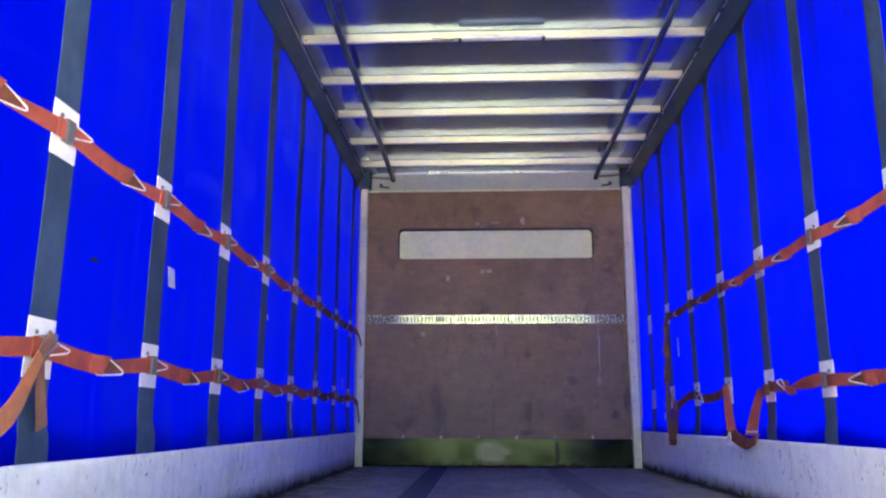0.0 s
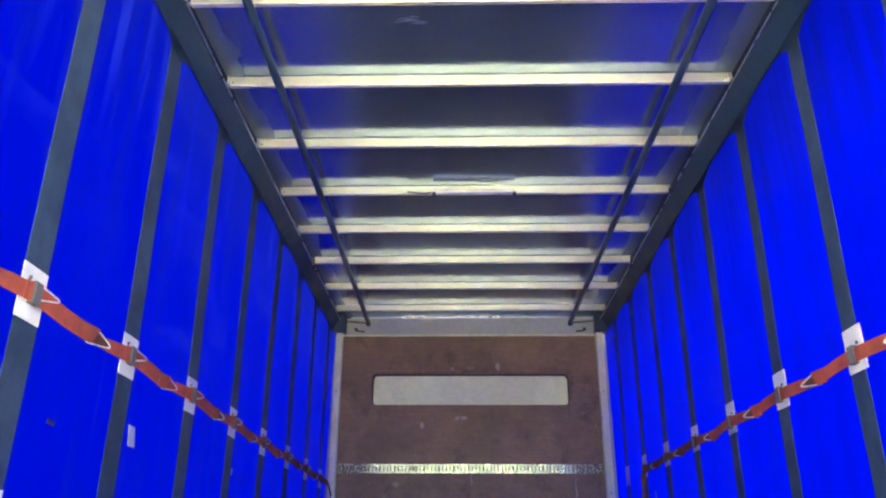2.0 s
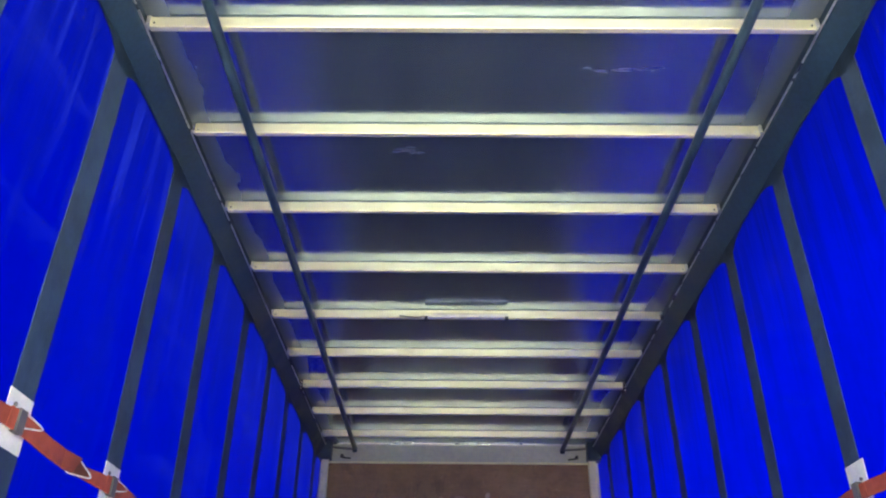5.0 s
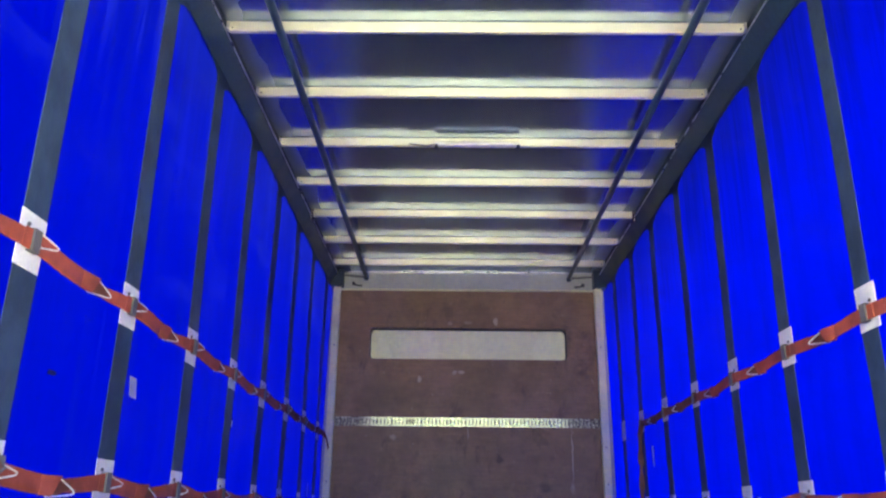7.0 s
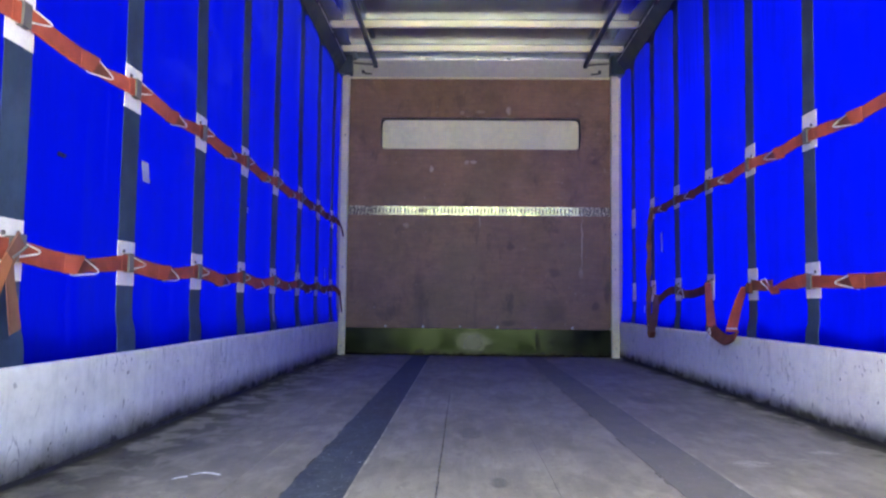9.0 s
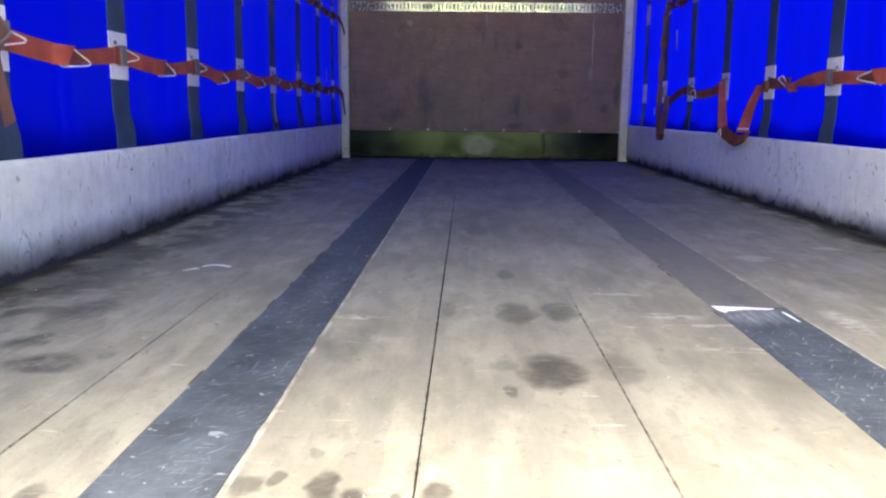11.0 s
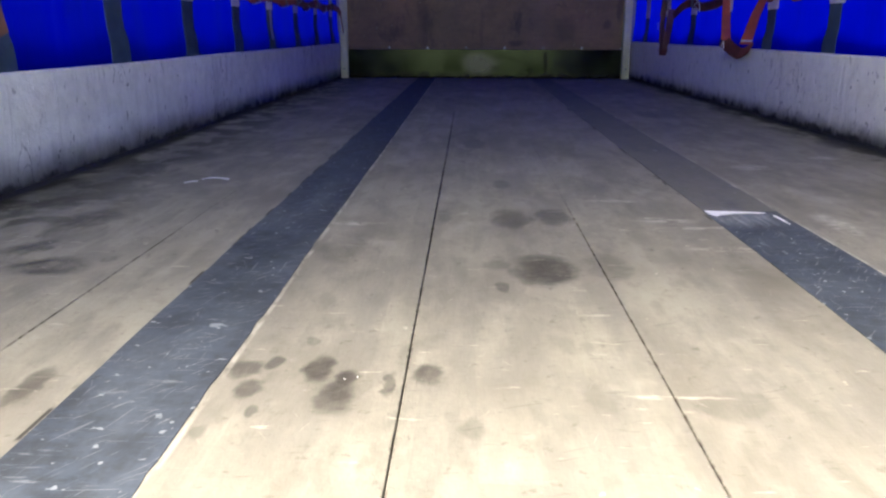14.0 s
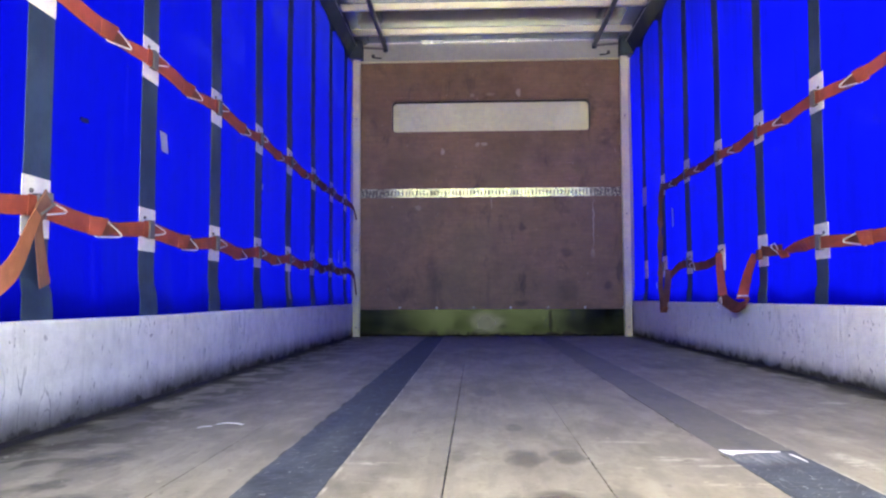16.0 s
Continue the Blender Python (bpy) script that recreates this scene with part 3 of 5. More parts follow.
# the same for pale scraped places
SCRAPES = [(0.27, 2.17, 0.060, 0.030), (0.20, 2.36, 0.055, 0.014), (0.32, 2.11, 0.080, 0.010), (0.68, 2.85, 0.060, 0.05), (0.98, 3.04, 0.055, 0.03),
           (-0.17, 2.22, 0.035, 0.010), (0.34, 1.95, 0.070, 0.020), (0.09, 1.35, 0.075, 0.004), (-0.36, 2.12, 0.050, 0.015), (0.62, 2.15, 0.03, 0.10)]

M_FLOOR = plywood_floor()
M_STRIP = strip_material("scuffed_strip", 0.09)
M_STRIP_DUSTY = strip_material("dusty_strip", 0.74)
# right board toned paler than the left: stronger daylight there put into its colour
M_BOARDS = {-1: board_material("grey_side_board", (0.89, 0.89, 0.86), (0.80, 0.80, 0.78), 0.8, 0.095, 0.25), 1: board_material("lit_pale_side_board", (0.92, 0.92, 0.87), (0.88, 0.88, 0.83), 0.5, 0.055, 0.6)}
M_BULK = bulkhead_material()
# left fabric darker, right brighter: uneven daylight put into their blues
M_CURTAINS = {-1: curtain_material("shaded_soiled_curtain_fabric", 0.53, 0.8), 1: curtain_material("blue_curtain_fabric", 1.45, 0.35)}
M_STRAP = webbing("slate_strap_webbing", (0.042, 0.074, 0.145), 0.62, 0.06)
M_BELT = webbing("orange_belt_webbing", (0.43, 0.094, 0.062))
M_BELT_DARK = webbing("dark_orange_webbing", (0.20, 0.060, 0.036))
M_PATCH = simple("white_patch_vinyl", (0.80, 0.80, 0.80), 0.5, 0.0, 0.12, 30)
M_WIRE = simple("plated_wire", (0.86, 0.85, 0.80), 0.35, 0.0, 0.1, 40)
M_CLIP = simple("grey_clip_steel", (0.135, 0.130, 0.135), 0.6, 0.0, 0.3, 40)
M_CLIP_DARK = simple("dark_clip_rivet", (0.05, 0.03, 0.06), 0.5, 0.2, 0.3, 40)
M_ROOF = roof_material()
M_BOW = bow_material()
M_RAIL = simple("navy_cant_rail_paint", (0.013, 0.032, 0.066), 0.45, 0.0, 0.35, 8, 0.2)
M_HEM = webbing("slate_hem", (0.036, 0.068, 0.125), 0.6, 0.06)
M_EDGE = simple("bare_alloy_edge", (0.62, 0.62, 0.62), 0.35, 0.8, 0.2, 20)
M_PIPE = tube_material()
M_POST = simple("cream_post_paint", (0.78, 0.76, 0.46), 0.45, 0.0, 0.14, 9, 0.2)
M_HEADER = simple("grey_header_panel", (0.46, 0.48, 0.40), 0.42, 0.1, 0.12, 4, 0.15)
M_WINDOW = simple("white_recess_panel", (0.90, 0.91, 0.54), 0.28, 0.0, 0.07, 4, 0.1)
M_KICK = kick_material()
M_TRACK = track_material()
M_SLOT = simple("track_slot_dark", (0.13, 0.13, 0.10), 0.7, 0.0, 0.3, 30)
M_SCREW = simple("bright_screw", (0.75, 0.75, 0.72), 0.3, 0.8, 0.1, 60)
M_SEAL = simple("black_rubber_seal", (0.022, 0.022, 0.024), 0.7, 0.0, 0.4, 20, 0.4)
M_UNDER = simple("underfloor_dark", (0.02, 0.019, 0.018), 0.9, 0.0, 0.3, 10)
M_LAMP = simple("lamp_diffuser_cream", (0.72, 0.71, 0.64), 0.3, 0.0, 0.08, 20)
M_CABLE = simple("black_cable", (0.025, 0.025, 0.028), 0.5, 0.0, 0.2, 30)
M_PAPER = simple("white_paper_scrap", (0.78, 0.78, 0.78), 0.8, 0.0, 0.08, 40)
M_GLINT = simple("white_glint", (0.82, 0.83, 0.84), 0.4, 0.0, 0.15, 20)
M_TAPE = simple("pale_sticker", (0.40, 0.42, 0.54), 0.5, 0.0, 0.2, 40)
M_SCUFF = simple("dark_scuff", (0.01, 0.012, 0.05), 0.7, 0.0, 0.3, 60)
M_FRAYED = webbing("worn_brown_webbing", (0.23, 0.112, 0.080))
M_BELT_LIT = webbing("lit_orange_webbing", (0.58, 0.22, 0.11))
M_TRUCK = simple("truck_skin_grey", (0.4, 0.41, 0.42), 0.5, 0.0, 0.1, 4)


# ---- mesh helpers ----
def part(name, bm, material, parent=None, label=""):
    """One mesh object from a bmesh, under a thing or a part."""
    me = bpy.data.meshes.new(name)
    bm.normal_update()
    bm.to_mesh(me)
    bm.free()
    me.materials.append(material)
    ob = new(name, me)
    ob.parent = parent
    if label:
        tagged(ob, label)
    return ob


def smooth(ob):
    for p in ob.data.polygons:
        p.use_smooth = True
    return ob


def empty(name, at, label="", category="", group="", kind=""):
    ob = new(name)
    ob.location = at
    ob.empty_display_size = 0.05
    bpy.context.view_layer.update()
    return tagged(ob, label, category, group, kind)


def hung(ob, thing):
    """Parents a part built in world places to a thing that stands elsewhere."""
    ob.parent = thing
    ob.matrix_parent_inverse = Matrix.Translation(thing.location).inverted() if thing.parent is None else Matrix()
    return ob


def block(x0, x1, y0, y1, z0, z1, bevel=0.0, seg=1):
    bm = bmesh.new()
    bmesh.ops.create_cube(bm, size=1)
    bmesh.ops.transform(bm, matrix=Matrix.Translation(((x0 + x1) / 2, (y0 + y1) / 2, (z0 + z1) / 2)) @ Matrix.Diagonal((x1 - x0, y1 - y0, z1 - z0, 1)), verts=bm.verts)
    if bevel:
        bmesh.ops.bevel(bm, geom=bm.edges[:], offset=bevel, segments=seg, affect='EDGES', profile=0.5)
    return bm


def extruded(profile, axis, a, b):
    """A closed 2D profile drawn along x or y. For y the profile is (x, z), for x it is (y, z)."""
    bm = bmesh.new()
    rings = []
    for s in (a, b):
        rings.append([bm.verts.new((s, p, q) if axis == 'x' else (p, s, q)) for p, q in profile])
    n = len(profile)
    for i in range(n):
        bm.faces.new((rings[0][i], rings[0][(i + 1) % n], rings[1][(i + 1) % n], rings[1][i]))
    bm.faces.new(rings[0][::-1])
    bm.faces.new(rings[1])
    bmesh.ops.recalc_face_normals(bm, faces=bm.faces[:])
    return bm


def tube(points, r, closed=False, sides=8):
    """A round wire or pipe through points."""
    bm = bmesh.new()
    pts = [Vector(p) for p in points]
    n = len(pts)
    rings = []
    for i, p in enumerate(pts):
        a = pts[i - 1] if (i or closed) else p
        b = pts[(i + 1) % n] if (i < n - 1 or closed) else p
        d = (b - a).normalized()
        u = d.cross(Vector((0, 0, 1)) if abs(d.z) < 0.9 else Vector((0, 1, 0))).normalized()
        v = d.cross(u)
        rings.append([bm.verts.new(p + r * (math.cos(k * math.tau / sides) * u + math.sin(k * math.tau / sides) * v)) for k in range(sides)])
    for i in range(n if closed else n - 1):
        a, b = rings[i], rings[(i + 1) % n]
        for k in range(sides):
            bm.faces.new((a[k], a[(k + 1) % sides], b[(k + 1) % sides], b[k]))
    if not closed:
        bm.faces.new(rings[0][::-1])
        bm.faces.new(rings[-1])
    bmesh.ops.recalc_face_normals(bm, faces=bm.faces[:])
    return bm


def ribbon(points, across, width, thick=0.003):
    """A flat belt through points; across gives, point by point, the way its width runs."""
    bm = bmesh.new()
    pts = [Vector(p) for p in points]
    n = len(pts)
    rings = []
    for i, p in enumerate(pts):
        d = (pts[min(i + 1, n - 1)] - pts[max(i - 1, 0)]).normalized()
        w = Vector(across[i] if isinstance(across, list) else across)
        w = (w - d * w.dot(d)).normalized()
        h = d.cross(w)
        half = (width[i] if isinstance(width, list) else width) / 2
        rings.append([bm.verts.new(p + w * half * a + h * thick / 2 * b) for a, b in ((-1, -1), (1, -1), (1, 1), (-1, 1))])
    for i in range(n - 1):
        for k in range(4):
            bm.faces.new((rings[i][k], rings[i][(k + 1) % 4], rings[i + 1][(k + 1) % 4], rings[i + 1][k]))
    bm.faces.new(rings[0][::-1])
    bm.faces.new(rings[-1])
    bmesh.ops.recalc_face_normals(bm, faces=bm.faces[:])
    return bm


def along(points, step=0.03):
    """More points between, on a smooth curve."""
    pts = [Vector(p) for p in points]
    out = []
    for i in range(len(pts) - 1):
        p0, p1, p2, p3 = pts[max(i - 1, 0)], pts[i], pts[i + 1], pts[min(i + 2, len(pts) - 1)]
        n = max(2, int((p2 - p1).length / step))
        for k in range(n):
            u = k / n
            out.append(0.5 * (2 * p1 + (p2 - p0) * u + (2 * p0 - 5 * p1 + 4 * p2 - p3) * u * u + (3 * p1 - p0 - 3 * p2 + p3) * u ** 3))
    out.append(pts[-1])
    return out


def joined(*bms):
    """Several bmeshes in one."""
    out = bmesh.new()
    for bm in bms:
        me = bpy.data.meshes.new("t")
        bm.to_mesh(me)
        bm.free()
        out.from_mesh(me)
        bpy.data.meshes.remove(me)
    return out


def rounded_rect(x0, x1, z0, z1, r, n=6):
    pts = []
    for cx, cz, a in ((x1 - r, z1 - r, 0), (x0 + r, z1 - r, 90), (x0 + r, z0 + r, 180), (x1 - r, z0 + r, 270)):
        for k in range(n + 1):
            t = radians(a + 90 * k / n)
            pts.append((cx + r * math.cos(t), cz + r * math.sin(t)))
    return pts


# ---- unseen ground, toned to bounce warm light in, and the green behind the open rear ----
bm = bmesh.new()
bmesh.ops.create_grid(bm, x_segments=1, y_segments=1, size=400)
bmesh.ops.translate(bm, verts=bm.verts, vec=(0, 0, -1.15))
tagged(part("ground", bm, simple("warm_bounce_ground", (0.64, 0.61, 0.46), 0.85, 0.0, 0.2, 2)), "unseen ground outside the truck, toned pale to bounce warm light in", "ground", kind="structure")


def hedge_material():
    m = Mat("hedge_leaves", 0.6)
    a = m.noise(size=2.2, detail=7, rough=0.75)
    m.color(m.mix(a, (0.022, 0.055, 0.012), (0.085, 0.17, 0.04)))
    m.bump(a, 0.8, 0.2)
    return m.m


bm = bmesh.new()
rows_up = []
for j in range(15):
    row = []
    for i in range(121):
        x, z = -42 + 0.7 * i, -1.2 + 0.31 * j
        push = noise.noise(Vector((x * 0.6, z * 0.9, 3.1))) * 1.1 + noise.noise(Vector((x * 2.1, z * 2.3, 8.0))) * 0.4
        top = 1.0 if j < 14 else 0.0
        row.append(bm.verts.new((x, -24.0 + push * top - 0.09 * j, z + (0.5 * noise.noise(Vector((x * 0.5, 0, 1.7))) if j > 9 else 0))))
    rows_up.append(row)
for j in range(14):
    for i in range(120):
        bm.faces.new((rows_up[j][i], rows_up[j][i + 1], rows_up[j + 1][i + 1], rows_up[j + 1][i]))
smooth(tagged(part("backdrop", bm, hedge_material()), "dense green hedge far behind the open truck", "hedge", kind="structure"))

# ---- floor: plywood panels with open joints and two dark scuffed strips ----
floor = empty("floor", (0, 0, 0), "worn plywood truck floor with dark strips and oil stains", "floor", kind="structure")
part("subfloor", block(-1.26, 1.26, REAR, LENGTH + 0.0965, -0.12, -0.030), M_UNDER, floor)
PANELS = [(-1.215, -0.706, REAR, LENGTH), (-0.706, -0.556, REAR, LENGTH), (-0.420, -0.2045, REAR, LENGTH),
          (-0.2045, 0.088, REAR, LENGTH), (0.088, 0.385, REAR, LENGTH), (0.530, 1.215, REAR, LENGTH)]


def board_panel(x0, x1, y0, y1, g0, g1):
    """A floor panel whose side joints close up with depth; g0 and g1 give (gap, y where the joint is shut)."""
    bm = bmesh.new()
    rows = []
    n = 64
    for i in range(n + 1):
        y = y0 + (y1 - y0) * i / n
        a = x0 + g0[0] * max(0.04, min(1.0, (g0[1] - y) / 0.7)) * (0.75 + 0.6 * noise.noise(Vector((y * 9.0, x0, 1.0))))
        b = x1 - g1[0] * max(0.04, min(1.0, (g1[1] - y) / 0.7)) * (0.75 + 0.6 * noise.noise(Vector((y * 9.0, x1, 6.0))))
        rows.append([bm.verts.new(p) for p in ((a, y, -0.028), (a, y, -0.0008), (a + 0.0008, y, 0), (b - 0.0008, y, 0), (b, y, -0.0008), (b, y, -0.028))])
    for i in range(n):
        for k in range(5):
            bm.faces.new((rows[i][k], rows[i][k + 1], rows[i + 1][k + 1], rows[i + 1][k]))
    bm.faces.new(rows[0])
    bm.faces.new(rows[-1])
    bmesh.ops.recalc_face_normals(bm, faces=bm.faces[:])
    return bm


JOINTS = {-0.706: (0.0007, 2.7), -0.2045: (0.0012, 4.6), 0.088: (0.0009, 2.5)}
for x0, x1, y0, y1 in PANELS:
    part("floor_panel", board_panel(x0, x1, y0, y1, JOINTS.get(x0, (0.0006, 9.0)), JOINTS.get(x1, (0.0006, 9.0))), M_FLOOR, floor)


def strip(x0, x1, y0, y1, wob, material):
    """A thin plate with slightly uneven edges."""
    bm = bmesh.new()
    n = int((y1 - y0) / 0.02)
    lo, hi = [], []
    for i in range(n + 1):
        y = y0 + (y1 - y0) * i / n
        a = x0 + wob * noise.noise(Vector((y * 3.0, x0, 0.0))) + 0.4 * wob * noise.noise(Vector((y * 13.0, x0, 4.0)))
        b = x1 + wob * noise.noise(Vector((y * 2.6, x1, 5.0))) + 0.4 * wob * noise.noise(Vector((y * 12.0, x1, 9.0)))
        b -= 0.004 * max(0.0, noise.noise(Vector((y * 17.0, x1, 2.0))) - 0.35) / 0.3
        lo.append([bm.verts.new((a, y, z)) for z in (-0.028, 0.0012)])
        hi.append([bm.verts.new((b, y, z)) for z in (-0.028, 0.0012)])
    for i in range(n):
        bm.faces.new((lo[i][1], hi[i][1], hi[i + 1][1], lo[i + 1][1]))
        bm.faces.new((lo[i][0], lo[i][1], lo[i + 1][1], lo[i + 1][0]))
        bm.faces.new((hi[i][1], hi[i][0], hi[i + 1][0], hi[i + 1][1]))
    bm.faces.new((lo[0][0], hi[0][0], hi[0][1], lo[0][1]))
    bmesh.ops.recalc_face_normals(bm, faces=bm.faces[:])
    return part("floor_strip", bm, material, floor, "dark scuffed wear strip let into the floor")


strip(-0.562, -0.416, REAR, LENGTH - 0.01, 0.0022, M_STRIP)
strip(0.378, 0.538, REAR, 2.262, 0.0022, M_STRIP)
strip(0.380, 0.541, 2.262, LENGTH - 0.01, 0.0022, M_STRIP_DUSTY)
# thin white plates that paint the glint on the nearer right-hand strip's end
def glint_plate(outline):
    bm = bmesh.new()
    low = [bm.verts.new((x, y, 0.0004)) for x, y in outline]
    high = [bm.verts.new((x, y, 0.0022)) for x, y in outline]
    n = len(outline)
    bm.faces.new(high)
    for k in range(n):
        bm.faces.new((low[k], low[(k + 1) % n], high[(k + 1) % n], high[k]))
    bmesh.ops.recalc_face_normals(bm, faces=bm.faces[:])
    return part("painted_glint", bm, M_GLINT, floor, "white glint painted on the end of the strip")


glint_plate([(0.381, 2.264), (0.41, 2.260), (0.45, 2.257), (0.49, 2.251), (0.508, 2.247), (0.49, 2.240), (0.462, 2.241), (0.435, 2.236), (0.418, 2.226), (0.405, 2.222), (0.393, 2.208), (0.384, 2.225)])
glint_plate([(0.515, 2.222), (0.520, 2.216), (0.522, 2.18), (0.5215, 2.14), (0.519, 2.150), (0.517, 2.18)])


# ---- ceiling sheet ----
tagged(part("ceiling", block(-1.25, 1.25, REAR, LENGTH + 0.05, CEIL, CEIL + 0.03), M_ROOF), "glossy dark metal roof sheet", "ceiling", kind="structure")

# ---- front wall ----
wall = empty("wall_front", (0, LENGTH, 0), "brown plywood front wall with recessed white window panel", "wall", kind="structure")
IN = 1.15
FZ = LENGTH
# upper sheet with a rounded opening
outer = [(IN, 2.41), (-IN, 2.41), (-IN, 1.288), (IN, 1.288)]
inner = rounded_rect(-0.872, 0.872, 1.79, 2.072, 0.045)


def holed_sheet(outer, inner, y0, y1):
    """A sheet with a hole: four corner fans round a rounded opening."""
    bm = bmesh.new()
    n = len(inner) // 4
    for y, flip in ((y0, False), (y1, True)):
        o = [bm.verts.new((x, y, z)) for x, z in outer]
        h = [bm.verts.new((x, y, z)) for x, z in inner]
        for c in range(4):
            for k in range(n - 1):
                bm.faces.new((o[c], h[c * n + k], h[c * n + k + 1])[::-1 if flip else 1])
            bm.faces.new((o[c], h[c * n + n - 1], h[((c + 1) * n) % len(h)], o[(c + 1) % 4])[::-1 if flip else 1])
        if flip:
            back = (o, h)
        else:
            front = (o, h)
    for a, b in zip(front, back):
        for i in range(len(a)):
            bm.faces.new((a[i], a[(i + 1) % len(a)], b[(i + 1) % len(b)], b[i]))
    bmesh.ops.recalc_face_normals(bm, faces=bm.faces[:])
    return bm


hung(part("plywood_sheet", holed_sheet(outer, inner, FZ, FZ + 0.045), M_BULK), wall)
hung(part("plywood_sheet", block(-IN, IN, FZ, FZ + 0.045, 0.235, 1.210, 0.001), M_BULK), wall)
hung(part("plywood_backing", block(-IN, IN, FZ + 0.012, FZ + 0.045, 1.2105, 1.2875), M_BULK), wall)
hung(part("window_panel", block(-0.93, 0.93, FZ + 0.0855, FZ + 0.095, 1.74, 2.12), M_WINDOW, None, "plain white panel closing the window recess"), wall)
ring = holed_sheet([(0.90, 2.10), (-0.90, 2.10), (-0.90, 1.762), (0.90, 1.762)], rounded_rect(-0.866, 0.866, 1.796, 2.066, 0.042), FZ + 0.046, FZ + 0.0850)
hung(part("window_gasket", ring, M_SEAL, None, "dark rubber gasket"), wall)
hung(part("back_panel", block(-1.26, 1.26, FZ + 0.097, FZ + 0.115, -0.1, CEIL + 0.03), M_TRUCK), wall)
# header and its pale angle
hung(part("header", block(-1.165, 1.165, FZ - 0.004, FZ + 0.06, 2.428, CEIL - 0.001), M_HEADER, None, "pale grey header panel"), wall)
hung(part("header_angle", extruded([(FZ - 0.022, 2.410), (FZ + 0.0, 2.410), (FZ + 0.0, 2.427), (FZ - 0.004, 2.427), (FZ - 0.004, 2.417), (FZ - 0.022, 2.417)], 'x', -1.15, 1.15), M_POST, None, "pale painted angle"), wall)
hung(part("header_lip", block(-1.15, 1.15, FZ - 0.012, FZ - 0.0045, 2.575, 2.589, 0.001), M_EDGE), wall)
# kick plate leaning out a little at the foot
tilt = 0.0125
hung(part("kick_plate", extruded([(FZ - 0.003 - tilt, 0.003), (FZ - 0.004 - tilt, 0.016), (FZ - 0.004, 0.234), (FZ + 0.02, 0.234), (FZ + 0.02, 0.003)], 'x', -IN, IN), M_KICK, None, "shiny metal kick plate mirroring green outdoors"), wall)
for i in range(7):
    x = -0.80 + 0.32 * i
    bm = bmesh.new()
    bmesh.ops.create_cone(bm, cap_ends=True, segments=10, radius1=0.0105, radius2=0.007, depth=0.006)
    bmesh.ops.transform(bm, matrix=pose(x, FZ - 0.003, 0.247, 90), verts=bm.verts)
    hung(part("screw", bm, M_SCREW, None, "bright screw head"), wall)
# lashing track with slots
track = hung(part("lashing_track", joined(block(-IN, IN, FZ - 0.006, FZ + 0.010, 1.2115, 1.227, 0.001), block(-IN, IN, FZ - 0.006, FZ + 0.010, 1.271, 1.2865, 0.001)), M_TRACK, None, "galvanised slotted lashing track"), wall)
bm = bmesh.new()
bmesh.ops.create_cube(bm, size=1)
bmesh.ops.transform(bm, matrix=Matrix.Diagonal((0.0215, 0.010, 0.0438, 1)), verts=bm.verts)
bmesh.ops.bevel(bm, geom=bm.edges[:], offset=0.002, segments=1, affect='EDGES')
web = bpy.data.meshes.new("track_web")
bm.to_mesh(web)
bm.free()
web.materials.append(M_TRACK)
k = 0
x = -IN + 0.012
while x < IN - 0.005:
    ob = new("track_web", web)
    ob.location = (x, FZ + 0.003, 1.249)
    ob.parent = track
    k += 1
    x += 0.0305 if k % 4 else 0.0345
for i in range(17):
    x = -1.06 + 0.1325 * i
    hung(part("track_joint", block(x - 0.0025, x + 0.0025, FZ - 0.0075, FZ - 0.006, 1.2116, 1.224), M_SLOT), wall)
hung(part("track_slot_back", block(-IN, IN, FZ + 0.0085, FZ + 0.0118, 1.2116, 1.2864), M_SLOT), wall)

for s in (-1, 1):
    # corner posts: cream painted channel
    x0, x1 = (-1.146, -1.206) if s < 0 else (1.127, 1.191)
    post = empty("corner_post", ((x0 + x1) / 2, FZ - 0.03, 0), "cream painted steel corner post beside the front wall", "post", "corner posts")
    prof = [(x0, FZ + 0.02), (x0, FZ - 0.046), (x0 + s * 0.004, FZ - 0.05), (x1 - s * 0.004, FZ - 0.05), (x1, FZ - 0.046), (x1, FZ + 0.02)]
    bm = bmesh.new()
    rings = [[bm.verts.new((px, py, z)) for px, py in prof] for z in (0.0, 2.43)]
    for i in range(len(prof)):
        j = (i + 1) % len(prof)
        bm.faces.new((rings[0][i], rings[0][j], rings[1][j], rings[1][i]))
    bm.faces.new(rings[0])
    bm.faces.new(rings[1])
    bmesh.ops.recalc_face_normals(bm, faces=bm.faces[:])
    hung(part("post_body", bm, M_POST), post)
    for z in (0.08, 0.75, 1.05, 1.9):
        bm = bmesh.new()
        bmesh.ops.create_cone(bm, cap_ends=True, segments=8, radius1=0.006, radius2=0.005, depth=0.004)
        bmesh.ops.transform(bm, matrix=pose((x0 + x1) / 2, FZ - 0.052, z, 90), verts=bm.verts)
        hung(part("rivet", bm, M_CLIP), post)
    hung(part("post_cap", block(min(s * 1.12, s * 1.235), max(s * 1.12, s * 1.235), FZ - 0.10, FZ + 0.02, 2.4305, CEIL - 0.001, 0.006, 2), M_RAIL, None, "dark roof corner block"), post)


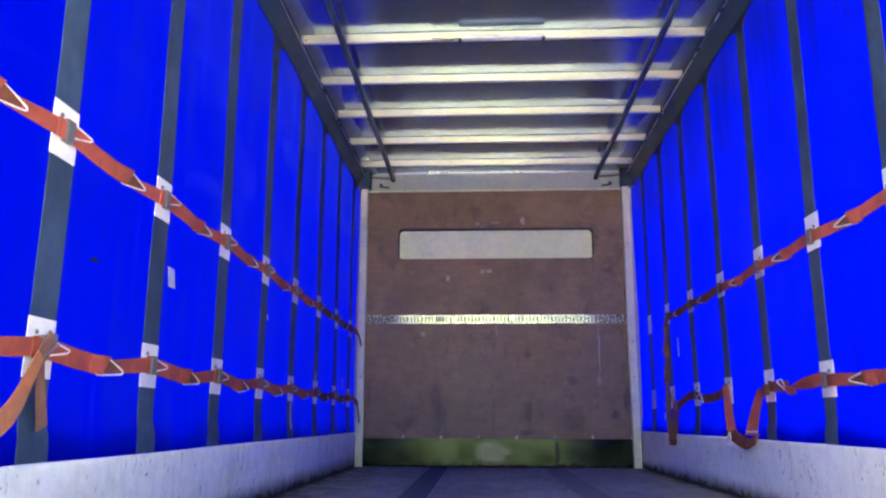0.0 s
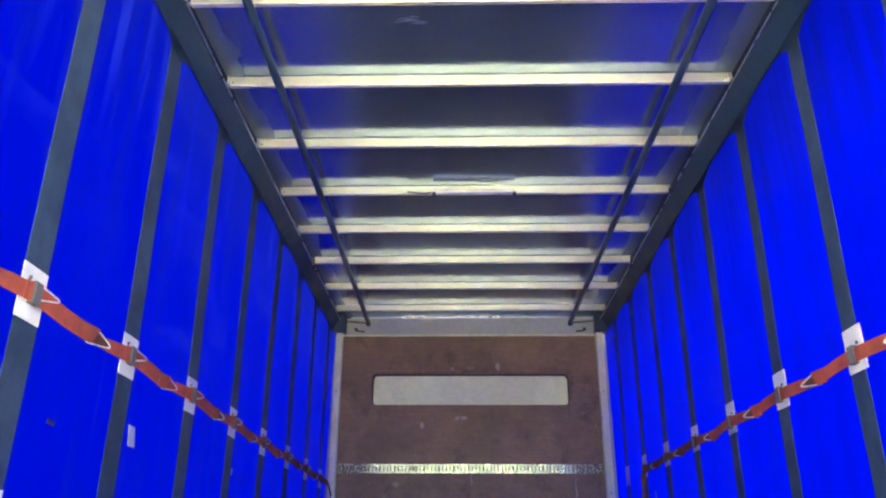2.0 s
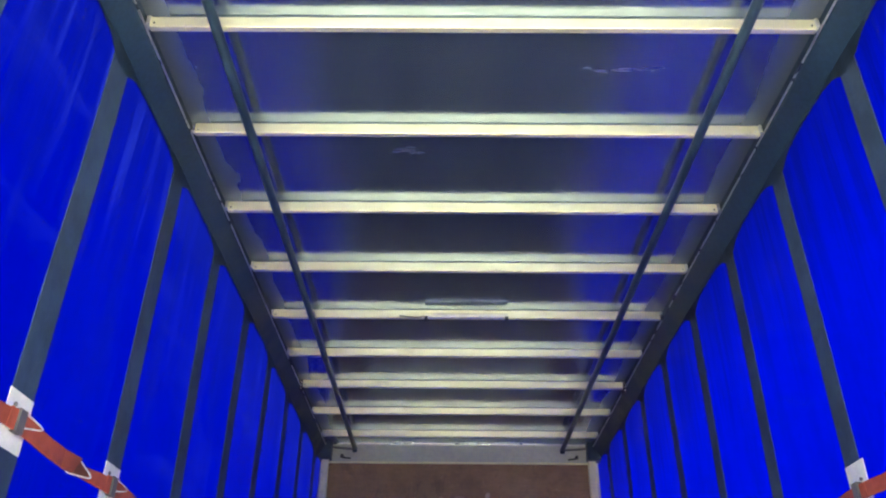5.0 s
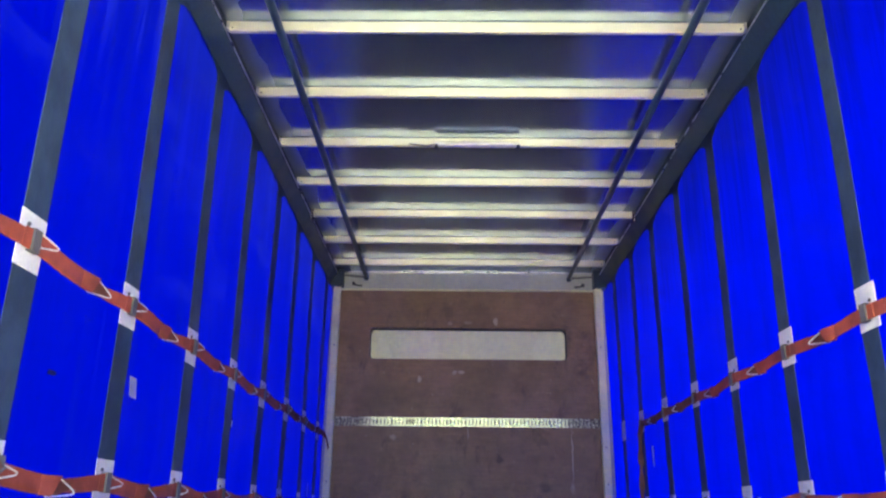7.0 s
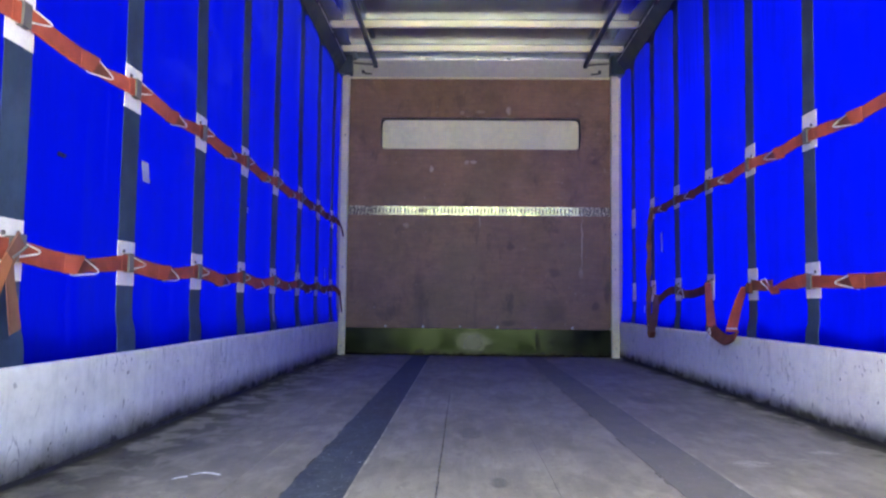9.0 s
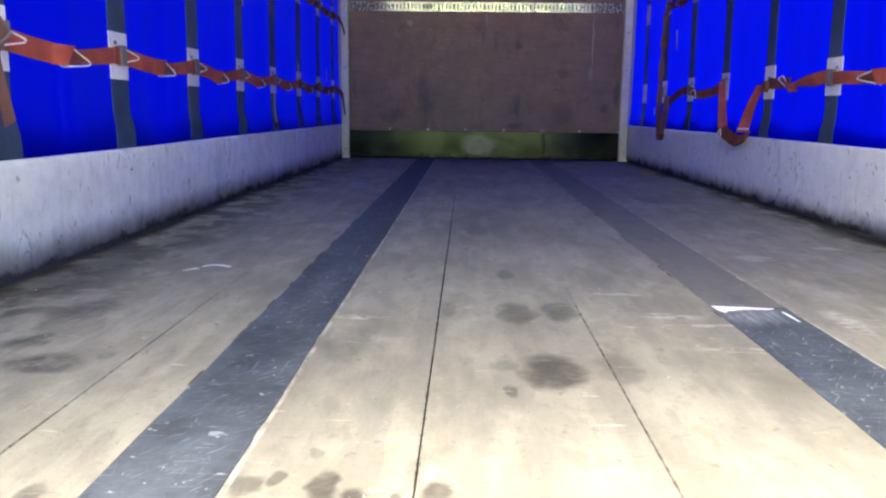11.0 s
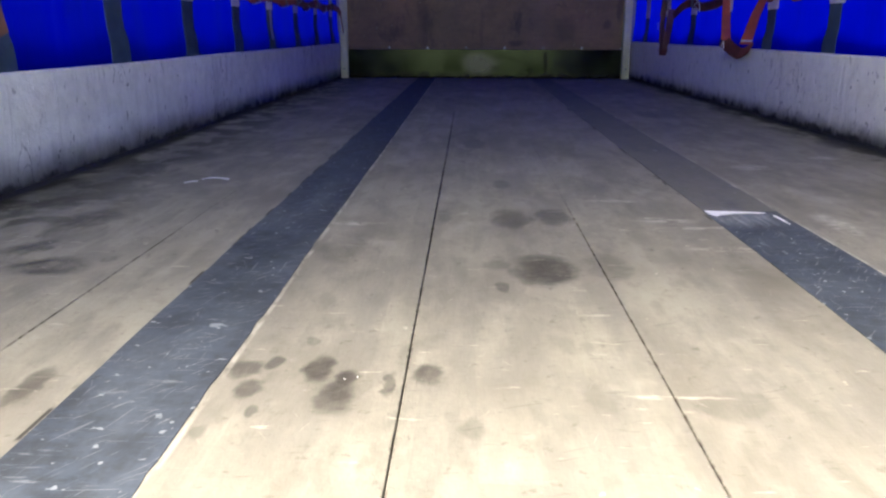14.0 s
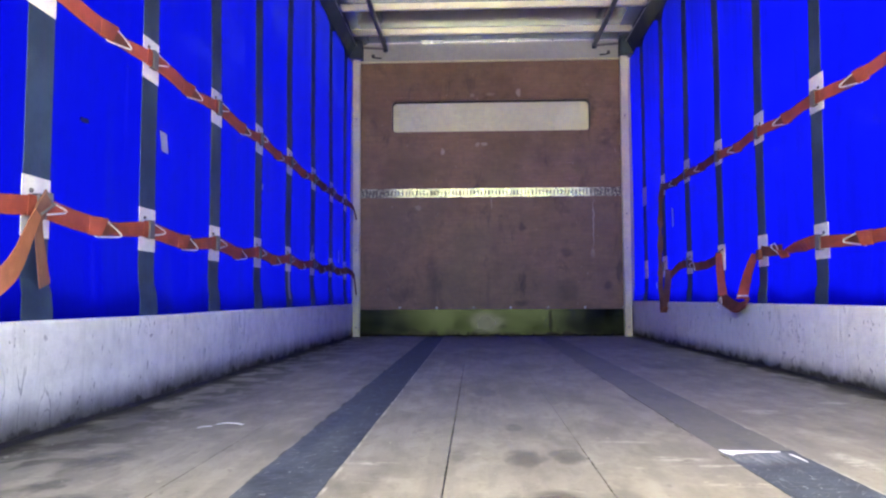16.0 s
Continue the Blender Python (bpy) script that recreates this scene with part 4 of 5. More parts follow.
# ---- curtains ----
def curtain_x(side, y, z):
    """How far out the fabric hangs at a place."""
    k = (y - STRAPS[side][0]) / STEP[side]
    belly = math.sin(math.pi * (k % 1.0)) ** 2
    x = CURT + 0.010 * belly * min(1, max(0, (2.5 - z) / 0.5)) + 0.008 * noise.noise(Vector((y * 0.9, z * 1.3, 2.0)))
    low = min(1.0, max(0.0, (0.40 - z) / 0.05))
    return x - 0.008 * low * low * (3 - 2 * low)


def panel(y0, y1, z0, z1, side, off, ny, nz, thick, lean=0.0, foot=False):
    """A piece that follows the curtain at a distance inside it."""
    bm = bmesh.new()
    front, back = [], []
    for j in range(nz + 1):
        z = z0 + (z1 - z0) * j / nz
        fr, bk = [], []
        for i in range(ny + 1):
            low = min(1.0, max(0.0, (0.385 - z) / 0.06)) if foot else 0.0
            y = y0 + (y1 - y0) * i / ny + lean * (z - 1.2) + low * (0.008 + 0.009 * (2 * i / ny - 1))
            x = curtain_x(side, y, z) - off
            fr.append(bm.verts.new((side * x, y, z)))
            bk.append(bm.verts.new((side * (x + thick), y, z)))
        front.append(fr)
        back.append(bk)
    for j in range(nz):
        for i in range(ny):
            bm.faces.new((front[j][i], front[j][i + 1], front[j + 1][i + 1], front[j + 1][i]))
            bm.faces.new((back[j][i], back[j + 1][i], back[j + 1][i + 1], back[j][i + 1]))
    for j in range(nz):
        for i in (0, ny):
            bm.faces.new((front[j][i], front[j + 1][i], back[j + 1][i], back[j][i]))
    for i in range(ny):
        for j in (0, nz):
            bm.faces.new((front[j][i], back[j][i], back[j][i + 1], front[j][i + 1]))
    bmesh.ops.recalc_face_normals(bm, faces=bm.faces[:])
    return bm


def sheet(side):
    """The fabric itself, a single skin."""
    bm = bmesh.new()
    ys = np.linspace(REAR, LENGTH + 0.105, 110)
    zs = np.linspace(0.20, 2.57, 42)
    grid = [[bm.verts.new((side * curtain_x(side, y, z), y, z)) for y in ys] for z in zs]
    for j in range(len(zs) - 1):
        for i in range(len(ys) - 1):
            bm.faces.new((grid[j][i], grid[j][i + 1], grid[j + 1][i + 1], grid[j + 1][i]))
    return bm


for side in (-1, 1):
    curtain = empty("side_curtain", (side * CURT, 4.0, 0.2), "bright blue translucent truck side curtain with slate vertical straps", "curtain", "side curtains")
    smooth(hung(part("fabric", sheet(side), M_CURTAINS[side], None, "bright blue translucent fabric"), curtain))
    # outer layer added to hold back light, as the shade along the foot
    bm = bmesh.new()
    ys = np.linspace(REAR, LENGTH + 0.06, 200)
    lo = [bm.verts.new((side * (CURT + 0.022), y, 0.20)) for y in ys]
    hi = [bm.verts.new((side * (CURT + 0.030), y, 0.345 + 0.016 * noise.noise(Vector((y * 2.4, side, 3.0))) + 0.02 * math.cos((y - STRAPS[side][0]) / STEP[side] * math.tau))) for y in ys]
    for i in range(len(ys) - 1):
        bm.faces.new((lo[i], lo[i + 1], hi[i + 1], hi[i]))
    smooth(hung(part("foot_shade_layer", bm, M_CURTAINS[side], None, "added blue layer that darkens the curtain foot like shade"), curtain))
    for y in STRAPS[side]:
        y0, y1 = (y - 0.054, y + 0.066) if side < 0 else (y - 0.037, y + 0.064)
        st = hung(part("strap", panel(y0, y1, 0.235, 2.50, side, 0.004, 2, 60, 0.003, 0.0, True), M_STRAP, None, "dark slate webbing strap"), curtain)
        if y < 2.0:
            continue
        for z in (Z_LOW[side], Z_HIGH[side]):
            h = 0.072 + 0.004 * random.uniform(-1, 1)
            p = part("patch", panel(y - 0.0625, y + 0.0625, z - h, z + h, side, 0.0075, 2, 3, 0.0028), M_PATCH, None, "white vinyl patch")
            p.parent = st
    # slate hem that widens where each strap runs into it
    bm = bmesh.new()
    ys = np.linspace(REAR, LENGTH, 260)
    lo, hi = [], []
    for y in ys:
        k = min(abs(y - s) for s in STRAPS[side])
        drop = 0.028 + 0.055 * math.exp(-max(0.0, k - 0.055) / 0.055)
        lo.append(bm.verts.new((side * (curtain_x(side, y, 2.47 - drop) - 0.0062), y, 2.47 - drop)))
        hi.append(bm.verts.new((side * (CURT - 0.010), y, 2.52)))
    for i in range(len(ys) - 1):
        bm.faces.new((lo[i], lo[i + 1], hi[i + 1], hi[i]))
    bmesh.ops.solidify(bm, geom=bm.faces[:], thickness=0.002)
    bmesh.ops.recalc_face_normals(bm, faces=bm.faces[:])
    hung(part("hem", bm, M_HEM, None, "dark slate top hem"), curtain)
    if side < 0:
        for y, z, w, h, ln in ((3.098, 0.884, 0.062, 0.068, -0.30), (5.045, 0.414, 0.035, 0.16, 0.0), (4.45, 0.904, 0.02, 0.03, 0.0), (5.79, 0.655, 0.03, 0.07, 0.2), (6.757, 0.666, 0.03, 0.10, 0.0), (5.22, 1.16, 0.03, 0.025, 0.0)):
            hung(part("sticker", panel(y - w / 2, y + w / 2, z - h / 2, z + h / 2, side, 0.0085, 2, 3, 0.002, ln), M_TAPE, None, "torn pale sticker"), curtain)
        hung(part("scuff_mark", panel(2.775, 2.822, 0.834, 0.846, side, 0.003, 3, 1, 0.002, 0.4), M_SCUFF, None, "small dark scuff"), curtain)
    else:
        for y, z, w, h, ln in ((6.02, 0.888, 0.03, 0.13, 0.05), (6.56, 0.42, 0.02, 0.05, 0.0)):
            hung(part("sticker", panel(y - w / 2, y + w / 2, z - h / 2, z + h / 2, side, 0.0085, 2, 3, 0.002, ln), M_TAPE, None, "torn pale sticker"), curtain)

    # ---- side board and its foot seal ----
    top = 0.282 if side < 0 else 0.301
    board = empty("side_board", (side * 1.222, 4.0, 0), "dirty pale grey side board along the truck floor", "side board", "side boards")
    bm = bmesh.new()
    prof = [(1.216, 0.002), (1.214, 0.10), (1.211, 0.20), (1.210, top - 0.012), (1.212, top - 0.003), (1.218, top), (1.228, top), (1.234, top - 0.006), (1.234, 0.002)]
    ys = np.linspace(REAR, LENGTH + 0.10, 90)
    rings = []
    for y in ys:
        rings.append([bm.verts.new((side * (px + (0.004 * noise.noise(Vector((y * 1.6, pz * 4, 5.0 + side))) if 0.02 < pz < top - 0.02 else 0)), y, pz + (0.003 * noise.noise(Vector((y * 1.1, 0, side))) if pz > 0.2 else 0))) for px, pz in prof])
    n = len(prof)
    for i in range(len(ys) - 1):
        for k in range(n):
            bm.faces.new((rings[i][k], rings[i][(k + 1) % n], rings[i + 1][(k + 1) % n], rings[i + 1][k]))
    bm.faces.new(rings[0])
    bm.faces.new(rings[-1])
    bmesh.ops.recalc_face_normals(bm, faces=bm.faces[:])
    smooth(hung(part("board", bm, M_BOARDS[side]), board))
    bm = bmesh.new()
    ys = np.linspace(REAR, LENGTH - 0.05, 150)
    rings = []
    for y in ys:
        h = 0.012 + 0.006 * noise.noise(Vector((y * 2.3, 1.0, side * 3.0)))
        w = 0.009 + 0.005 * noise.noise(Vector((y * 3.1, 7.0, side * 2.0)))
        rings.append([bm.verts.new((side * px, y, pz)) for px, pz in ((1.216, 0.001), (1.216 - w, 0.001), (1.216 - w * 0.7, h * 0.5), (1.2135, h), (1.216, h))])
    for i in range(len(ys) - 1):
        for k in range(5):
            bm.faces.new((rings[i][k], rings[i][(k + 1) % 5], rings[i + 1][(k + 1) % 5], rings[i + 1][k]))
    bmesh.ops.recalc_face_normals(bm, faces=bm.faces[:])
    hung(part("foot_seal", bm, M_SEAL, None, "black grimy foot seal"), board)

    # ---- cant rail under the roof edge ----
    rail = empty("cant_rail", (side * 1.2, 4.0, 2.45), "dark navy steel roof rail above the curtain", "roof rail", "roof rails")
    prof = [(1.250, 2.452), (1.236, 2.450), (1.228, 2.455), (1.180, 2.535), (1.176, 2.548), (1.176, CEIL - 0.001), (1.250, CEIL - 0.001)]
    hung(part("rail_body", extruded([(side * a, b) for a, b in prof], 'y', REAR, LENGTH - 0.09), M_RAIL), rail)
    hung(part("edge_strip", block(min(side * 1.1745, side * 1.1685), max(side * 1.1745, side * 1.1685), REAR, LENGTH - 0.11, 2.5425, 2.5475), M_EDGE, None, "thin bare metal edge"), rail)

# ---- roof bows with end brackets ----
for i, y in enumerate(BOWS):
    if y < REAR + 0.1:
        continue
    bow = empty("roof_bow", (0, y, 2.54), "pale alloy roof bow under the roof sheet", "roof bow", "roof bows")
    e = 1.155
    prof = [(y + 0.005, CEIL - 0.001), (y + 0.005, 2.5865), (y, 2.5835), (y - 0.001, 2.5385), (y + 0.001, 2.536), (y + 0.022, 2.536), (y + 0.026, 2.540), (y + 0.026, CEIL - 0.001)]
    hung(part("bow_section", extruded(prof, 'x', -e, e), M_BOW), bow)
    for s in (-1, 1):
        a, b = sorted((s * (e + 0.0005), s * 1.170))
        br = hung(part("end_bracket", block(a, b, y - 0.004, y + 0.03, 2.549, CEIL - 0.002, 0.002), M_EDGE, None, "small metal end bracket"), bow)
        if i == 8:
            c, d = sorted((s * 1.156, s * 1.175))
            plate = hung(part("end_plate", block(c, d, y - 0.010, y + 0.034, 2.508, CEIL - 0.002, 0.003), M_CLIP_DARK, None, "dark bolted end plate"), bow)
            for z in (2.522, 2.545, 2.568):
                bm = bmesh.new()
                bmesh.ops.create_cone(bm, cap_ends=True, segments=8, radius1=0.0055, radius2=0.004, depth=0.005)
                bmesh.ops.transform(bm, matrix=pose(s * 1.1655, y - 0.0125, z, 90), verts=bm.verts)
                bolt = part("bolt", bm, M_SCREW)
                bolt.parent = plate
        bm = bmesh.new()
        bmesh.ops.create_cone(bm, cap_ends=True, segments=8, radius1=0.005, radius2=0.004, depth=0.004)
        bmesh.ops.transform(bm, matrix=pose(s * 1.140, y - 0.0025, 2.552, 90), verts=bm.verts)
        part("bolt", bm, M_SCREW).parent = br

# ---- long tubes under the bows ----
for s, px in ((-1, -0.915), (1, 0.900)):
    t = empty("roof_tube", (px, 4.0, 2.50), "long dark steel tube hung below the roof bows", "steel tube", "roof tubes")
    smooth(hung(part("tube", tube([(px, REAR + 0.05, 2.516), (px, 3.0, 2.515), (px, 5.0, 2.517), (px, 7.19, 2.514)], 0.019, sides=14), M_PIPE), t))
    hung(part("end_plug", tube([(px, 7.1905, 2.514), (px, 7.206, 2.512), (px, 7.210, 2.500), (px, 7.210, 2.486)], 0.0205, sides=12), M_PIPE, None, "dark end plug"), t)
    a = (px + s * 0.012, 7.200, 2.508)
    hung(part("stay_arm", ribbon([a, (px + s * 0.12, 7.215, 2.520), (s * 1.115, 7.235, 2.534)], (0, 0, 1), 0.018, 0.005), M_CLIP, None, "thin steel stay to the roof corner"), t)
    h = empty("header_hook", (s * 1.0, FZ - 0.01, 2.45), "small dark hook on the pale header", "hook", "header hooks")
    hung(part("hook_wire", tube(along([(s * 1.035, FZ - 0.006, 2.475), (s * 1.03, FZ - 0.020, 2.462), (s * 1.005, FZ - 0.026, 2.452), (s * 0.955, FZ - 0.022, 2.450)], 0.01), 0.0075), M_CABLE), h)
    hung(part("hook_plate", block(s * 1.035 - 0.014, s * 1.035 + 0.014, FZ - 0.0085, FZ - 0.0045, 2.458, 2.49, 0.001), M_CABLE), h)

# ---- strip lamp on one bow ----
yb = BOWS[6]
lamp = empty("strip_lamp", (0, yb, 2.53), "unlit slim strip lamp fixed along a roof bow", "lamp")
hung(part("lamp_body", extruded([(yb - 0.030, 2.536), (yb - 0.027, 2.530), (yb - 0.006, 2.528), (yb - 0.0015, 2.531), (yb - 0.0015, 2.556), (yb - 0.022, 2.556), (yb - 0.029, 2.548)], 'x', -0.246, 0.244), M_LAMP), lamp)
for x in (-0.240, 0.238):
    hung(part("end_cap", block(x - 0.011, x + 0.011, yb - 0.030, yb - 0.0015, 2.520, 2.536, 0.004, 2), M_CABLE, None, "black lamp end cap"), lamp)
hung(part("cable", tube(along([(-0.254, yb - 0.018, 2.538), (-0.285, yb - 0.012, 2.533), (-0.32, yb - 0.0055, 2.537), (-0.36, yb - 0.005, 2.543), (-0.40, yb - 0.005, 2.546)], 0.02), 0.004, sides=6), M_CABLE, None, "thin black cable"), lamp)


# ---- restraint belts: orange webbing, wire rings and steel clips ----
def wire_ring(x, y, z, length, height, slant=0.045, drop=0.012, r=0.0027):
    """A triangular wire ring with a slanted base, its tip pointing along the truck."""
    pts = []
    corners = [Vector((slant, height / 2)), Vector((length, -drop)), Vector((0, -height / 2))]
    for i in range(3):
        a, b, c = corners[i - 1], corners[i], corners[(i + 1) % 3]
        k = 0.14 if i != 1 else 0.30
        p, q = b.lerp(a, k), b.lerp(c, k)
        for u in (0, 0.25, 0.5, 0.75, 1):
            w = p.lerp(b, u).lerp(b.lerp(q, u), u)
            pts.append((x, y + w.x, z + w.y))
    return tube(pts, r, True, 7)


def belt_x(side, y, z, off=0.016):
    return side * (curtain_x(side, y, z) - off)


def belt_clip(side, y, z, thing):
    """A flat steel keeper over the belt, turned back to the strap above and below."""
    x, x0 = belt_x(side, y, z, 0.0225), belt_x(side, y, z, 0.006)
    a, b = sorted((x - side * 0.002, x + side * 0.002))
    c, d = sorted((x, x0))
    bm = joined(block(a, b, y - 0.020, y + 0.020, z - 0.030, z + 0.032, 0.0015),
                block(a - 0.0015, b + 0.0015, y - 0.020, y - 0.014, z - 0.029, z + 0.031, 0.001),
                block(c, d, y - 0.020, y + 0.020, z + 0.028, z + 0.0315, 0.001),
                block(c, d, y - 0.020, y + 0.020, z - 0.0295, z - 0.026, 0.001))
    clip = hung(part("clip", bm, M_CLIP, None, "grey steel belt clip"), thing)
    bm = bmesh.new()
    bmesh.ops.create_uvsphere(bm, u_segments=8, v_segments=6, radius=0.008)
    bmesh.ops.transform(bm, matrix=Matrix.Translation((belt_x(side, y, z, 0.0095), y - 0.028, z + 0.038)) @ Matrix.Diagonal((0.6, 1, 0.8, 1)), verts=bm.verts)
    part("rivet", bm, M_CLIP).parent = clip


def bay(side, y, z, thing, rng):
    """Belt from one strap to the next: a piece with a folded end on a ring, and the next piece through it."""
    step = STEP[side]
    # bays towards the front wall take the darker webbing
    cloth = M_BELT_DARK if y > STRAPS[side][5 if side > 0 else 6] + 0.1 else M_BELT
    d = rng.uniform(-0.025, 0.02)
    # how far the belt sags, its next piece starts low, the ring's tip hangs, and where the ring sits
    sag, tip_low, hang, place = (0.014, 0.008, 0.0, 0.275) if side > 0 else (0.015, 0.010, 0.004, 0.318) if z > 0.9 else (0.024, 0.018, 0.020, 0.284)
    yr, zr = y + place + d, z - sag + rng.uniform(-0.006, 0.006)
    pts = along([(0, y - 0.05, z), (0, y + 0.03, z - 0.002), (0, y + 0.16, z - sag * 0.55 + rng.uniform(-0.003, 0.003)), (0, yr + 0.0, zr)], 0.05)
    p3 = [(belt_x(side, p.y, p.z, 0.017 + 0.006 * math.sin(math.pi * (p.y - y) / step)), p.y, p.z) for p in pts]
    hung(part("belt", ribbon(p3, (side * -0.10 * rng.random(), 0, 1), 0.053 if side < 0 else 0.046), cloth), thing)
    # end folded over the ring's base, tapering behind it
    x = belt_x(side, yr, zr, 0.022)
    zt = z - tip_low
    bm = bmesh.new()
    rings = []
    for back, front in ((0.0045, 0.0150), (-0.004, 0.0)):
        rings.append([bm.verts.new((x - side * dx, yr + a, zr + b)) for dx, a, b in ((back, -0.045, 0.0268), (front, 0.052, 0.0275), (front, 0.006, -0.0280), (back, -0.045, -0.0265))])
    for k in range(4):
        bm.faces.new((rings[0][k], rings[0][(k + 1) % 4], rings[1][(k + 1) % 4], rings[1][k]))
    bm.faces.new(rings[0])
    bm.faces.new(rings[1])
    bmesh.ops.recalc_face_normals(bm, faces=bm.faces[:])
    bmesh.ops.bevel(bm, geom=bm.edges[:], offset=0.0015, segments=1, affect='EDGES')
    hung(part("belt_fold", bm, cloth), thing)
    fold = [(x, yr - 0.01, zr), (x - side * 0.002, yr + 0.05, zr * 0.7 + zt * 0.3), (x - side * 0.001, yr + 0.09, zr * 0.4 + zt * 0.6), (x, yr + 0.130, zt)]
    hung(part("folded_end", ribbon(fold, (0, 0, 1), [0.050, 0.050, 0.036, 0.018], 0.005), M_BELT_DARK, None, "folded soiled belt end"), thing)
    hung(part("ring", wire_ring(x - side * 0.0030, yr - 0.018, zr - 0.001, 0.200 if side < 0 else 0.212, 0.061 if side < 0 else 0.056, 0.048, zr - zt + hang, 0.0027 if side < 0 else 0.0033), M_WIRE, None, "plated wire ring"), thing)
    # next piece
    y2 = y + step
    pts = along([(0, yr + 0.06, zr * 0.6 + zt * 0.4), (0, yr + 0.15, zt + 0.002), (0, (yr + 0.15 + y2) / 2, (zt + z) / 2 + 0.002), (0, y2 - 0.04, z), (0, y2 + 0.02, z)], 0.05)
    p3 = [(belt_x(side, p.y, p.z, 0.0125), p.y, p.z) for p in pts]
    hung(part("belt", ribbon(p3, (0, 0, 1), [(0.034 + 0.014 * min(1, k / 4)) if side < 0 else (0.042 + 0.006 * min(1, k / 3)) for k in range(len(p3))]), cloth), thing)


def clip_ring(side, y, z, thing):
    x = belt_x(side, y, z, 0.0195)
    hung(part("ring", wire_ring(x, y - 0.014, z + (0.002 if z < 0.9 else 0.006), 0.158, 0.048, 0.010, 0.002 if z < 0.9 else -0.014), M_WIRE, None, "plated wire ring"), thing)


def belt(side, z, first, last, label, rings=True, skip=()):
    thing = empty("restraint_belt", (side * CURT, STRAPS[side][first], z), label, "belt", "restraint belts")
    rng = random.Random(int(z * 100) + side)
    for i in range(first, last):
        if i in skip:
            continue
        bay(side, STRAPS[side][i], z, thing, rng)
    for i in range(first + 1, last + 1):
        belt_clip(side, STRAPS[side][i], z, thing)
        if rings:
            clip_ring(side, STRAPS[side][i], z, thing)
    return thing


upper_left = belt(-1, Z_HIGH[-1], 1, 9, "orange restraint belt with wire rings across a blue curtain")
lower_left = belt(-1, Z_LOW[-1], 1, 9, "orange restraint belt with a loose hanging tail")
upper_right = belt(1, Z_HIGH[1] - 0.021, 1, 8, "orange restraint belt with wire rings, end hanging down", False)
lower_right = belt(1, Z_LOW[1] - 0.006, 1, 4, "slack orange restraint belt hanging in loops", False)

# tails at the front end of the left belts
e = STRAPS[-1][9]
for thing, z, drop in ((upper_left, Z_HIGH[-1], 0.13), (lower_left, Z_LOW[-1], 0.20)):
    pts = along([(-1.215, e - 0.02, z), (-1.210, e + 0.05, z - 0.005), (-1.178, e + 0.100, z - 0.04), (-1.160, e + 0.14, z - drop)], 0.03)
    hung(part("tail", ribbon(pts, [(0, 0.2, 1)] * (len(pts) // 2) + [(0, 1, 0.4)] * (len(pts) - len(pts) // 2), 0.046), M_BELT_DARK, None, "soiled belt tail"), thing)
# worn end folded over the nearest left clip, with its loose tails
y, zl = STRAPS[-1][2], Z_LOW[-1]
x = -(curtain_x(-1, y, zl) - 0.028)
pts = along([(x - 0.004, y + 0.020, zl + 0.034), (x + 0.006, y - 0.002, zl + 0.016), (x + 0.006, y - 0.028, zl - 0.012), (x + 0.004, y - 0.046, zl - 0.045)], 0.012)
hung(part("belt_fold", ribbon(pts, (0, 0.75, -0.6), [0.030 + 0.012 * math.sin(math.pi * k / (len(pts) - 1)) for k in range(len(pts))], 0.006), M_FRAYED, None, "worn brown belt fold over the clip"), lower_left)
hung(part("buckle", joined(block(x - 0.003, x + 0.004, y + 0.004, y + 0.036, zl + 0.012, zl + 0.038, 0.002), tube([(x + 0.008, y - 0.030, zl - 0.022), (x + 0.009, y + 0.030, zl + 0.010)], 0.004)), M_CLIP, None, "worn grey steel buckle"), lower_left)
pts = along([(x + 0.007, y - 0.040, zl - 0.020), (x + 0.009, y - 0.036, zl - 0.080), (x + 0.010, y - 0.022, zl - 0.140), (x + 0.008, y - 0.004, zl - 0.196)], 0.02)
n = len(pts) - 1
hung(part("tail", ribbon(pts, (0, 1, 0.25), [0.028 + 0.020 * k / n for k in range(n + 1)]), M_FRAYED, None, "worn brown belt tail"), lower_left)
# paler webbing for this end: the daylight falling on it put into the colour
pts = along([(x + 0.010, y - 0.046, zl - 0.020), (x + 0.012, y - 0.086, zl - 0.075), (x + 0.014, y - 0.125, zl - 0.130), (x + 0.016, y - 0.175, zl - 0.175), (x + 0.018, y - 0.26, zl - 0.205), (x + 0.010, y - 0.40, zl - 0.19)], 0.02)
n = len(pts) - 1
hung(part("loose_end", ribbon(pts, [(0, 0.9 - 0.5 * k / n, -0.5 - 0.4 * k / n) for k in range(n + 1)], [0.032 + 0.026 * min(1, 2.5 * k / n) for k in range(n + 1)]), M_BELT_LIT, None, "loose orange belt end, painted lighter as lit"), lower_left)

# slack loops of the lower right belt
X = curtain_x(1, 4.4, 0.5) - 0.02
zl, zh = Z_LOW[1], Z_HIGH[1]
y3, y4, y5, y6, y7 = STRAPS[1][4:9]
n_tw = 9
pts, acr, wid = [], [], []
for k in range(n_tw + 1):
    u = k / n_tw
    pts.append((X - 0.006 * math.sin(math.pi * u), y3 + 0.02 + u * 0.30, zl + 0.004 - 0.03 * u))
    a = math.pi * 0.5 * max(0, min(1, (u - 0.15) / 0.75))
    acr.append((-math.sin(a), 0, math.cos(a) + 0.12))
    wid.append(0.052)
hung(part("belt", ribbon(pts, acr, wid), M_BELT, None, "twisted orange belt"), lower_right)
